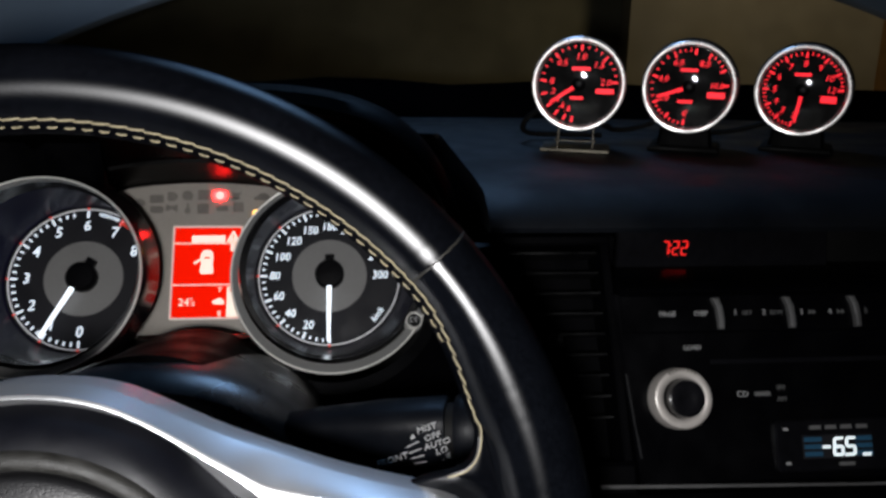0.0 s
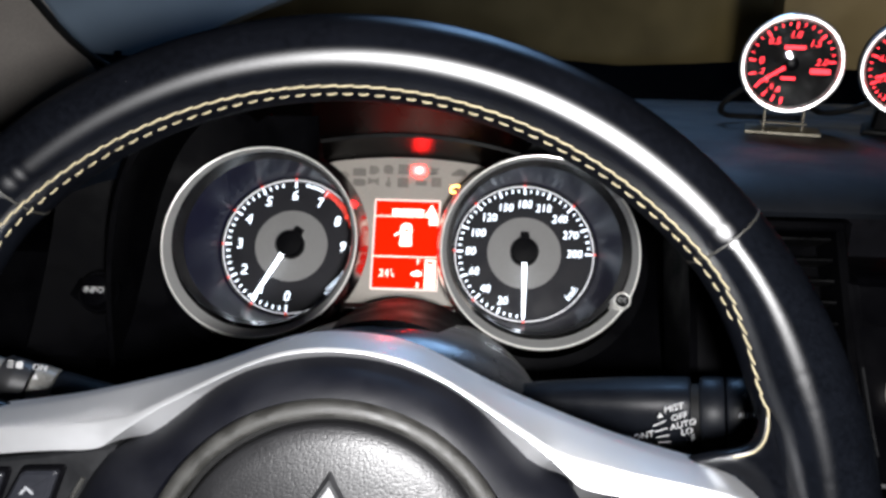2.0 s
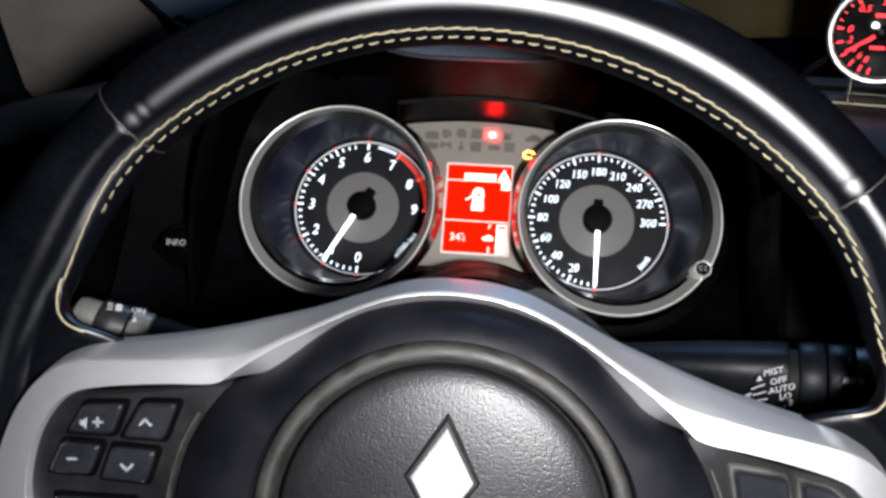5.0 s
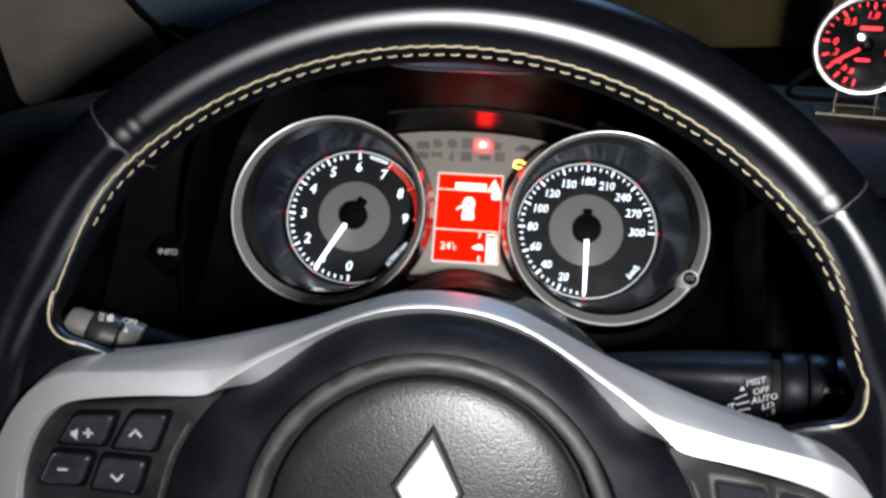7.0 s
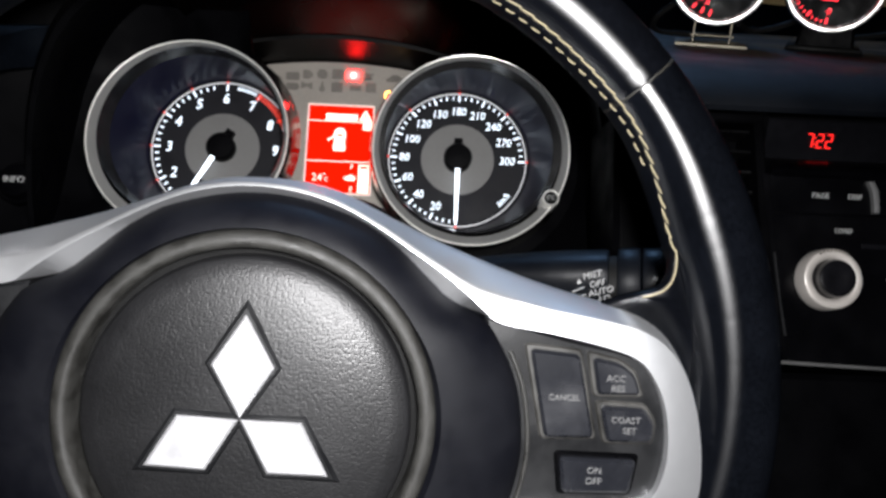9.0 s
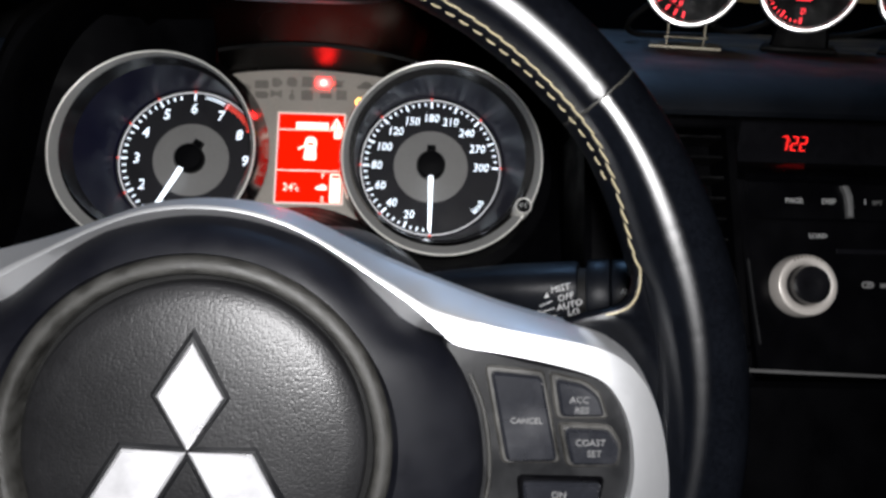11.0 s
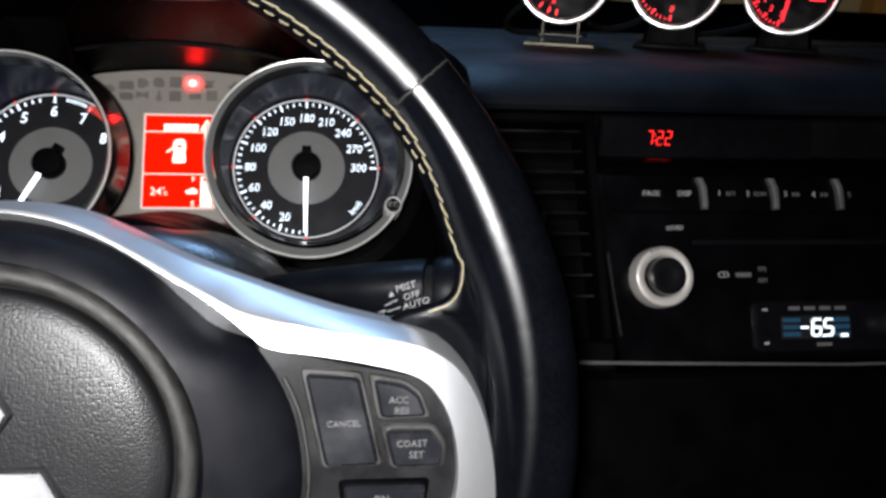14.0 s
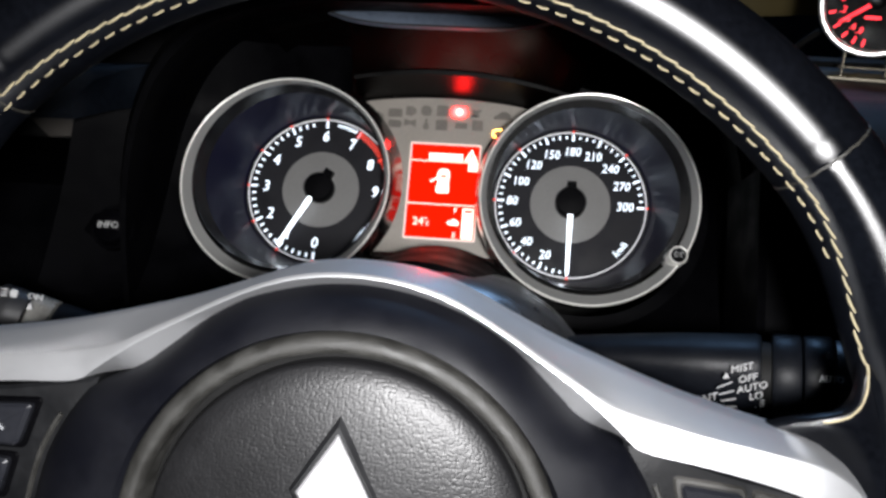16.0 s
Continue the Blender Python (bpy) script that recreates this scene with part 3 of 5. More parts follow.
# silver wishbone trim over the hub and down both spokes: outer edge, top of the face, crisp lower edge, foot of the chamfer (mm)
TRIM = (
    ((0, 72.4), (0, 71.4), (0, 69.8), (0, 67.2)),
    ((10, 72.0), (9.7, 71.0), (9.3, 69.3), (9, 66.6)),
    ((20.5, 70.0), (20, 68.9), (19.6, 67.2), (19, 64.9)),
    ((30.3, 66.0), (29.6, 64.9), (29.2, 63.4), (27.8, 61.9)),
    ((40, 61.8), (39.2, 60.0), (38.8, 58.2), (36.8, 57.2)),
    ((49.5, 57.8), (48, 54.9), (47.8, 52.8), (45.2, 50.5)),
    ((58.8, 54.5), (57, 50.3), (56.5, 47.6), (53, 43.6)),
    ((67.8, 51.6), (65, 46.1), (64.5, 41.6), (60.5, 37.9)),
    ((74, 49.6), (71, 43.6), (69.8, 37.2), (66.5, 35.9)),
    ((79, 48.1), (76, 41.9), (72.6, 34.5), (72.3, 34.3)),
    ((84, 46.6), (82, 40.7), (77.8, 33.3), (77.7, 33.0)),
    ((91, 44.7), (90, 39.3), (87, 32.5), (86.9, 32.2)),
    ((100, 42.6), (99.5, 38.2), (97.5, 31.1), (97.4, 30.8)),
    ((110, 40.6), (109.5, 37.0), (108, 29.3), (107.9, 29.0)),
    ((121.8, 38.3), (119.8, 35.4), (117.5, 27.0), (117.4, 26.7)),
    ((128.5, 34.8), (126.3, 32.2), (122.4, 23.8), (122.2, 23.6)),
    ((133, 30.8), (130.7, 28.8), (125.6, 19.6), (125.4, 19.5)),
    ((137, 25.6), (134.6, 24.2), (128.2, 15.2), (128, 15.1)),
    ((141, 17.6), (138.6, 16.8), (130.6, 8.5), (130.4, 8.4)),
    ((144.5, 6.6), (142, 6.2), (132, -1), (131.8, -1)),
    ((146.6, -6), (144.2, -6), (131.8, -9), (131.6, -9)),
    ((147, -18), (144.6, -18), (129.6, -17.5), (129.4, -17.4)),
    ((144.6, -26.5), (141.6, -25.2), (126.2, -19.6), (126.0, -19.5)),
    ((137.5, -32.6), (134.6, -30.0), (119, -21.6), (118.9, -21.4)),
    ((127, -35.4), (125, -32.4), (110, -22.8), (110, -22.6)),
    ((116.7, -35.7), (115, -33.0), (101, -23.9), (101, -23.7)),
    ((107, -36.0), (105.4, -33.3), (92, -24.6), (92, -24.4)),
    ((97.5, -36.9), (96, -34.1), (85, -24.9), (85, -24.7)),
    ((88, -38.8), (86.8, -36), (78, -24.6), (78, -24.4)),
    ((78, -41.5), (77, -39), (71, -24.6), (71, -24.4)),
    ((70, -45.5), (69.5, -43), (66, -30), (66, -29.8)),
)
half = np.array(TRIM, float).reshape(len(TRIM), 8) / 1000
whole = np.vstack([half[::-1] * [-1, 1, -1, 1, -1, 1, -1, 1], half[1:]])
for _ in range(3):
    cut = np.empty((2 * len(whole) - 2, 8))
    cut[0::2], cut[1::2] = 0.75 * whole[:-1] + 0.25 * whole[1:], 0.25 * whole[:-1] + 0.75 * whole[1:]
    whole = np.vstack([whole[:1], cut, whole[-1:]])
rings = []
for row in whole:
    o, f, c, h = (Vector((row[k], row[k + 1] - 0.0065 * row[k])) for k in (0, 2, 4, 6))
    u = abs(c.x)
    e = min(1.0, max(0.0, (u - 0.060) / 0.014))
    e = e * e * (3 - 2 * e)
    f = f.lerp(c, 0.35 * (1 - e))
    crest = 0.0142
    brow = crest - 0.0007 - 0.0010 * e
    ring = [(o.x, o.y, -0.012), (o.x, o.y, 0.0010)]
    for k in range(1, 12):
        t = k / 11
        q = o.lerp(f, t)
        ring.append((q.x, q.y, 0.0010 + (brow - 0.0010) * ((0.95 - 0.3 * e) * t + (0.05 + 0.3 * e) * math.sin(t * math.pi / 2))))
    for t in (0.10, 0.25, 0.55, 0.90, 0.985):
        q = f.lerp(c, t)
        ring.append((q.x, q.y, brow + (crest - brow) * (1 - (1 - t) ** 1.6)))
    ring.append((c.x, c.y, crest - 0.00025))
    ring += [(h.x, h.y, 0.0098 * (1 - e) + 0.0040 * e), (h.x, h.y, -0.012)]
    rings.append(ring)
part("spoke_trim", loft(rings, True, (True, True)), SILVER, wheel, "satin silver wishbone spoke trim", 33)


# dark hub round the pad
def hub_radius(a):
    """The hub's outline, narrow at the top and wide at the sides."""
    key = [(-180, 0.088), (-120, 0.089), (-90, 0.088), (-60, 0.089), (-30, 0.0885), (-5, 0.0868), (10, 0.0840), (19, 0.0812), (25, 0.0790), (31, 0.0726), (36, 0.0700), (44, 0.0686), (54, 0.0686), (63, 0.0687), (72, 0.0680), (90, 0.0680)]
    d = math.degrees(a)
    d = 180 - d if d > 90 else d
    d = -180 - d if d < -90 else d
    return float(np.interp(d, [k[0] for k in key], [k[1] for k in key]))


N = 120
rings = []
for f, w in ((0.0, 0.0205), (0.06, 0.0232), (0.25, 0.0225), (0.5, 0.0205), (0.72, 0.0175), (0.88, 0.0140), (0.97, 0.0108), (1.0, 0.007), (1.0, -0.02)):
    ring = []
    for i in range(N):
        a = -math.pi + 2 * math.pi * i / N
        r = 0.0568 * (1 - f) + hub_radius(a) * f
        ring.append((r * math.cos(a), r * math.sin(a), w))
    rings.append(ring)
part("hub_shell", loft(rings), HUB, wheel, "smooth dark hub shell")
part("hub_ring", lathe([(0.0514, 0.012), (0.0515, 0.0218), (0.0519, 0.0238), (0.0528, 0.0248), (0.0540, 0.0250), (0.0557, 0.0245), (0.0568, 0.0230), (0.0570, 0.014)], 120), SATIN_RING, wheel, "speckled satin grey hub ring")
part("groove", lathe([(0.0486, 0.0150), (0.0516, 0.0145)], 96), RUBBER, wheel, "dark gap round the horn pad")

pad_rings = []
for r, w in ((0.0494, 0.012), (0.0494, 0.0190), (0.0490, 0.0207), (0.0480, 0.0218), (0.043, 0.0229), (0.035, 0.0240), (0.024, 0.0247), (0.012, 0.0250), (0.0015, 0.0251)):
    pad_rings.append(circle(r, w, 96))
part("horn_pad", loft(pad_rings, True, (False, True)), PAD, wheel, "grained black horn pad")

# three-diamond emblem: raised dark border and bright faces
CX, CY = -0.0012, 0.0012


def diamond(turn, long=0.0315, half=0.0092, start=0.0):
    d, e = Vector((math.sin(turn), math.cos(turn))), Vector((math.cos(turn), -math.sin(turn)))
    c = Vector((CX, CY))
    return [tuple(c + d * start), tuple(c + d * (start + long / 2) + e * half), tuple(c + d * (start + long)), tuple(c + d * (start + long / 2) - e * half)]


for turn in (0.0, radians(120), radians(240)):
    b = part("emblem_border", slab(inset(ccw(diamond(turn, 0.0315, 0.0094)), -0.0020), 0.0225, 0.0256, 0.0012), SWITCH_PLATE, wheel, "raised dark emblem border")
    part("emblem_face", slab(inset(ccw(diamond(turn, 0.0315, 0.0094)), 0.0002), 0.0225, 0.0268, 0.0007), CHROME, b, "bright silver diamond", 0)

# switch pods
POD = [(0.070, 0.035), (0.0954, 0.0298), (0.1137, 0.0268), (0.1218, 0.0250), (0.1272, 0.0208), (0.1305, 0.015), (0.1330, 0.0055), (0.1337, -0.0035), (0.1317, -0.0188), (0.1275, -0.040), (0.118, -0.060), (0.080, -0.058), (0.080, 0.0)]
for side in (1, -1):
    plate = part("switch_plate", slab(mirror(POD, side), -0.012, 0.0105, 0.001), SWITCH_PLATE, wheel, "dark grey switch plate")
    rim_line = [(side * (hub_radius(a) + 0.0010) * math.cos(a), (hub_radius(a) + 0.0010) * math.sin(a), 0.0108) for a in [radians(-38 + 2.5 * k) for k in range(23)]]
    part("plate_edge", tube(rim_line, 0.0008, 6), SATIN_RING, plate, "paler worn plate edge")


def switch(name, outline, label, height=0.0138, texts=()):
    o = ccw([(x / 1000, y / 1000) for x, y in outline])
    # apart from the cruise switches, a black surround supplies the shaded gap round each button
    surround = part("switch_surround", slab(rounded(inset(o, -0.0009), 0.0020), 0.009, 0.0112, 0.0006), WORN_EDGE if name == "cruise_switch" else PLASTIC, wheel, "worn pale switch surround" if name == "cruise_switch" else "")
    s = part(name, slab(rounded(inset(o, 0.0005), 0.0018), 0.009, height, 0.0009), SWITCH, wheel, label)
    for text, size, x, y in texts:
        part("legend", lettering(text, size, x / 1000, y / 1000, height + 0.00025, None, 0.03), PRINT_DIM, s, "pale legend")
    return s


switch("cruise_switch", [(84.5, 26.6), (101.3, 25.8), (108.4, -1.4), (91.8, -2.4)], "dark grey cancel rocker switch", 0.0142, [("CANCEL", 0.0026, 97, 11.5)])
switch("cruise_switch", [(104.6, 25.4), (114.8, 23.6), (119.6, 20.2), (122.4, 13.2), (107.6, 12.4)], "dark grey resume switch", 0.0138, [("ACC", 0.0029, 113, 18.6), ("RES", 0.0029, 114, 15.4)])
switch("cruise_switch", [(108.6, 9.8), (123.8, 9.8), (127.6, 4.5), (127.2, -2.0), (112.0, -2.6)], "dark grey set switch", 0.0138, [("COAST", 0.0029, 117.5, 5.4), ("SET", 0.0029, 119, 2.0)])
switch("on_off_switch", [(97, -7.5), (123, -7.0), (121.5, -19), (99, -20)], "dark grey on-off switch", 0.0138, [("ON", 0.0030, 109, -11.5), ("OFF", 0.0030, 109, -15)])
switch("audio_switch", [(-116.1, 23.5), (-102.4, 25.1), (-105.6, 14.2), (-121.0, 13.2)], "dark blue-grey volume-up switch", 0.0138)
switch("audio_switch", [(-97.8, 26.0), (-85.4, 27.1), (-89.2, 14.2), (-103.5, 13.6)], "dark blue-grey seek-up switch", 0.0138)
switch("audio_switch", [(-122.3, 10.9), (-108.8, 11.2), (-112.0, 0.4), (-126.3, -0.3)], "dark blue-grey volume-down switch", 0.0138)
switch("audio_switch", [(-106.2, 11.1), (-91.0, 11.3), (-93.7, -0.2), (-109.2, -0.3)], "dark blue-grey seek-down switch", 0.0138)
switch("mode_switch", [(-124, -7), (-97, -5.5), (-99, -17), (-122, -18)], "dark blue-grey mode switch", 0.0138, [("MODE", 0.0030, -110, -12)])
bm = bmesh.new()
z = 0.0140
for x, y, ln, a in ((-110.2, 18.4, 3.2, 0.09), (-110.2, 18.4, 3.2, 1.66), (-95.9, 20.0, 3.0, 0.9), (-94.1, 20.1, 3.0, -0.72), (-117.6, 5.8, 3.2, 0.09), (-100.7, 5.0, 3.0, -0.72), (-98.9, 5.2, 3.0, 0.9)):
    bar(bm, x / 1000, y / 1000, ln / 1000, 0.0007, z, a)
slab([(-0.1158, 0.0168), (-0.1149, 0.0168), (-0.1137, 0.0157), (-0.1137, 0.0195), (-0.1149, 0.0185), (-0.1158, 0.0185)], z, z + 0.0003, 0.0001, bm)
part("switch_symbols", bm, PRINT_SOFT, wheel, "pale switch symbols")
# ---- instrument cluster ----
def tilted(origin, degrees, yaw=0.0):
    a, y = radians(degrees), radians(yaw)
    return axes(origin, (math.cos(y), math.sin(y), 0), (math.sin(y) * math.cos(a), -math.cos(y) * math.cos(a), math.sin(a)))


CLUSTER = tilted((-0.0063, 0.3182, 0.6551), 29.1)
cluster = thing("instrument_cluster", CLUSTER, "black instrument cluster with two lit round dials and a red screen", "instrument cluster")
DIALS = {"rev_counter": ((-0.0816, -0.0022), (-0.0842, -0.0166)), "speedometer": ((0.0821, -0.0022), (0.0868, -0.0172))}


def on_dial(c, r, degrees):
    return c[0] + r * math.cos(radians(degrees)), c[1] + r * math.sin(radians(degrees))


def build_dial(name, label, c, e):
    """A dial at the back of a deep tube with a satin bezel ring in front."""
    face = part(name, lathe([(0.0512, -0.003), (0.0512, 0.0), (0.0484, 0.0002), (0.0258, 0.0002), (0.0006, 0.0002)], 96, *c, (False, True)), DIAL, cluster, label)
    part("centre_disc", lathe([(0.0257, 0.0), (0.0256, 0.0008), (0.001, 0.0009)], 72, *c, (False, True)), DIAL_GREY, face, "grey dial centre")
    part("scale_ring", lathe([(0.0478, 0.0), (0.0479, 0.0012), (0.0485, 0.0012), (0.0486, 0.0)], 96, *c), RING_LIT, face, "thin bright scale ring")
    m = (e[0], e[1] + 0.0052)
    rings = []
    for k in range(9):
        f = k / 8
        cx, cy = c[0] * (1 - f) + m[0] * f, c[1] * (1 - f) + m[1] * f
        rings.append(circle(0.0505 + 0.0052 * f, 0.0650 * f, 96, cx, cy))
    part("tube", loft(rings), TUBE, cluster, "deep black dial tube with blue haze in its colour")
    rings = [circle(0.0592, 0.0756, 128, *e)]
    rings += [circle(0.0591 - 0.0023 * f, 0.0753 - 0.0060 * f, 128, e[0], e[1] + 0.0026 * f) for f in (0.0, 0.3, 0.6, 0.9, 1.0)]
    rings.append(circle(0.0564, 0.0686, 128, e[0], e[1] + 0.0030))
    ring = part("bezel_ring", loft(rings), BEZEL, cluster, "satin grey bezel ring")
    part("bright_edge", loft([circle(r, w, 128, *e) for r, w in ((0.0602, 0.0738), (0.0603, 0.0750), (0.0601, 0.0758), (0.0597, 0.0761), (0.0592, 0.0759), (0.0590, 0.0754))]), EDGE_BRIGHT, ring, "thin bright bezel edge")
    rings = []
    for k in range(4):
        f = 0.925 + 0.055 * k / 3
        cx, cy = c[0] * (1 - f) + e[0] * f, c[1] * (1 - f) + (e[1] + 0.0042) * f
        rings.append(circle(0.0562 - 0.0010 * (3 - k), 0.0686 - 0.0040 * (3 - k), 96, cx, cy + 0.0010))
    part("inner_step", loft(rings), GLOSS, ring, "black step inside the bezel")
    part("outer_lip", loft([circle(0.0640, 0.050, 96, e[0], e[1] + 0.0058), circle(0.0622, 0.062, 96, e[0], e[1] + 0.0030), circle(0.0606, 0.0732, 96, *e), circle(0.0602, 0.0741, 96, *e)]), GLOSS, ring, "black lip round the bezel")
    part("needle_cap", lathe([(0.0098, 0.001), (0.0098, 0.0075), (0.0088, 0.009), (0.001, 0.0094)], 40, c[0], c[1], (False, True)), PLASTIC_SMOOTH, face, "black needle cap")
    return face


def pointer(face, c, degrees, length=0.0462):
    d = Vector((math.cos(radians(degrees)), math.sin(radians(degrees))))
    s = Vector((-d.y, d.x))
    c = Vector(c)
    o = [c + d * 0.0062 + s * 0.0016, c + d * length + s * 0.0009, c + d * length - s * 0.0009, c + d * 0.0062 - s * 0.0016]
    part("needle", slab([tuple(p) for p in o], 0.0072, 0.0088, 0.0003), NEEDLE, face, "lit white needle")
    o = [c - d * 0.008 + s * 0.0032, c - d * 0.0135 + s * 0.0028, c - d * 0.0135 - s * 0.0028, c - d * 0.008 - s * 0.0032]
    part("needle_tail", slab([tuple(p) for p in o], 0.003, 0.0080, 0.0004), PLASTIC_SMOOTH, face, "black needle tail")


def ticks(c, angles, r0, r1, width, z=0.0006):
    bm = bmesh.new()
    for a in angles:
        x, y = on_dial(c, (r0 + r1) / 2, a)
        bar(bm, x, y, r1 - r0, width, z, radians(a))
    return bm


c, e = DIALS["rev_counter"]
rev = build_dial("rev_counter", "black rev counter with white lit figures and red zone", c, e)
bm = ticks(c, [270 - 30 * k for k in range(8)], 0.0425, 0.0470, 0.0013)
for a in [270 - 6 * k for k in range(1, 29) if k % 5]:
    x, y = on_dial(c, 0.0448, a)
    bar(bm, x, y, 0.0026, 0.0011, 0.0006, radians(a))
for a in [100 - 2.0 * k for k in range(20) if 62 < 100 - 2.0 * k < 82]:
    x, y = on_dial(c, 0.0452, a)
    bar(bm, x, y, 0.0024, 0.0007, 0.0006, radians(a))
tagged(part("scale", bm, MARK, rev, "lit white scale marks"), kind="stuff")
bm = ticks(c, [60 - 2.6 * k for k in range(24)], 0.0432, 0.0470, 0.0009)
for a in (60, 30, 0):
    x, y = on_dial(c, 0.0447, a)
    bar(bm, x, y, 0.0050, 0.0016, 0.0006, radians(a))
for a in (270, 240, 210, 180, 150, 120, 90):
    x, y = on_dial(c, 0.0487, a)
    bar(bm, x, y, 0.0018, 0.0012, 0.0012, radians(a))
tagged(part("red_scale", bm, RED_MARK, rev, "lit red zone marks"), kind="stuff")
for k, s in enumerate("0123456789"):
    x, y = on_dial(c, 0.0365, 270 - 30 * k)
    part("figure", lettering(s, 0.0102, x, y, 0.0006, None, 0.0, 0.12, 0.92, bold=0.00002), MARK, rev)
x, y = on_dial(c, 0.0415, 322)
part("unit", lettering("x1000r/min", 0.0050, x, y, 0.0006, None, radians(52), 0.2, 0.9), MARK, rev, "lit white unit")
pointer(rev, c, 241.0)

c, e = DIALS["speedometer"]
spd = build_dial("speedometer", "black speedometer with white lit figures", c, e)
STOPS = [(0, 270), (20, 247.5), (40, 225), (60, 202.5), (80, 180), (100, 157.5), (120, 135), (150, 112.5), (180, 90), (210, 67.5), (240, 45), (270, 22.5), (300, 0)]
bm = ticks(c, [a for _, a in STOPS], 0.0425, 0.0470, 0.0013)
for k in range(48):
    a = 270 - 5.625 * k
    if k % 4:
        x, y = on_dial(c, 0.0450, a)
        bar(bm, x, y, 0.0026 if k % 2 == 0 else 0.0020, 0.0010, 0.0006, radians(a))
tagged(part("scale", bm, MARK, spd, "lit white scale marks"), kind="stuff")
bm = bmesh.new()
for _, a in STOPS[::2]:
    x, y = on_dial(c, 0.0487, a)
    bar(bm, x, y, 0.0018, 0.0012, 0.0012, radians(a))
tagged(part("red_scale", bm, RED_MARK, spd, "small red marks"), kind="stuff")
for v, a in STOPS[1:]:
    x, y = on_dial(c, 0.0372 if v < 100 else 0.0350, a)
    part("figure", lettering(str(v), 0.0080, x, y, 0.0006, None, 0.0, 0.12, 0.92, bold=0.00002), MARK, spd)
x, y = on_dial(c, 0.0430, 320)
part("unit", lettering("km/h", 0.0062, x, y, 0.0006, None, radians(50), 0.2, 0.85), MARK, spd, "lit white unit")
pointer(spd, c, 269.5)

# trip knob on the bezel
KX, KY = 0.1346, -0.0472
knob_body = part("trip_knob", lathe([(0.0040, 0.060), (0.0040, 0.0806), (0.0036, 0.0815), (0.0008, 0.0817)], 28, KX, KY, (False, True)), PLASTIC_SMOOTH, cluster, "black trip reset knob")
part("trip_collar", lathe([(0.0050, 0.060), (0.0050, 0.0796), (0.0047, 0.0803), (0.0041, 0.0800)], 28, KX, KY), EDGE_BRIGHT, cluster, "bright knob collar")
bm = bmesh.new()
for s in (-1, 1):
    tube([(KX + s * 0.0014 + 0.0011 * math.cos(a), KY + 0.0012 * math.sin(a), 0.0818) for a in [radians(40 + 28 * i) for i in range(10)]], 0.00025, 5, False, bm)
part("knob_mark", bm, PRINT, knob_body, "pale mark on the knob")

# middle plate with its warning symbols
top = smooth_line([(-0.066, 0.0570), (-0.052, 0.0622), (-0.003, 0.0660), (0.046, 0.0622), (0.062, 0.0570)], 20, 2)


def beside(v, c, side):
    """The plate's edge where it meets a dial tube."""
    d = abs(v - c[1])
    return c[0] - side * (math.sqrt(0.0516 ** 2 - d * d) if d < 0.0516 else 0.0)


vs = [-0.0430 + 0.0925 * k / 24 for k in range(25)]
right_edge = [(min(beside(v, DIALS["speedometer"][0], 1), 0.060), v) for v in vs]
left_edge = [(max(beside(v, DIALS["rev_counter"][0], -1), -0.064), v) for v in vs]
plate_outline = right_edge + [tuple(p) for p in top[::-1]] + left_edge[::-1]
part("centre_plate", slab(plate_outline, -0.004, 0.0030, 0.0008), PLATE, cluster, "warm grey centre plate")
part("lower_ledge", slab([(-0.042, -0.0505), (0.040, -0.0505), (0.0385, -0.0435), (-0.0410, -0.0435)], -0.004, 0.016, 0.003), LEDGE, cluster, "glossy dark ledge under the plate")
SIGN_SHAPES = (
    ((-0.3, -0.5), (0.45, -0.35), (0.5, 0.1), (0.1, 0.5), (-0.5, 0.2)),
    ((-0.5, -0.5), (0.5, -0.5), (0.5, 0.4), (0.2, 0.5), (-0.5, 0.4)),
    ((-0.5, -0.3), (-0.3, -0.5), (0.4, -0.5), (0.5, 0.2), (0.3, 0.5), (-0.5, 0.5)),
    ((-0.5, -0.4), (0.1, -0.5), (0.5, -0.15), (0.5, 0.2), (0.1, 0.5), (-0.5, 0.5)),
    ((-0.5, -0.4), (-0.1, -0.15), (0.1, -0.15), (0.5, -0.5), (0.5, 0.5), (0.1, 0.3), (-0.1, 0.3), (-0.5, 0.5)),
    ((-0.15, -0.5), (0.4, -0.5), (0.5, 0.1), (0.2, 0.5), (-0.3, 0.5), (-0.5, 0.1), (-0.45, -0.35)),
    ((-0.3, -0.5), (0.4, -0.5), (0.5, -0.2), (0.2, 0.1), (0.2, 0.5), (-0.1, 0.5), (-0.2, 0.1), (-0.5, -0.2)),
    ((-0.5, -0.5), (0.5, -0.5), (0.5, 0.5), (-0.5, 0.5)),
    ((-0.5, -0.5), (0.5, -0.5), (0.5, 0.45), (0.0, 0.5), (-0.5, 0.4)),
    ((-0.5, -0.3), (0.5, -0.3), (0.5, 0.25), (-0.5, 0.25)),
    ((-0.5, -0.5), (-0.1, -0.2), (0.4, -0.4), (0.2, 0.0), (0.5, 0.4), (0.0, 0.3), (-0.4, 0.5), (-0.3, 0.0)),
    ((-0.45, -0.5), (0.5, -0.5), (0.45, 0.5), (-0.5, 0.5)),
    ((-0.5, -0.4), (0.5, -0.4), (0.5, 0.15), (0.2, 0.5), (-0.1, 0.5), (-0.3, 0.1), (-0.5, 0.0)),
)
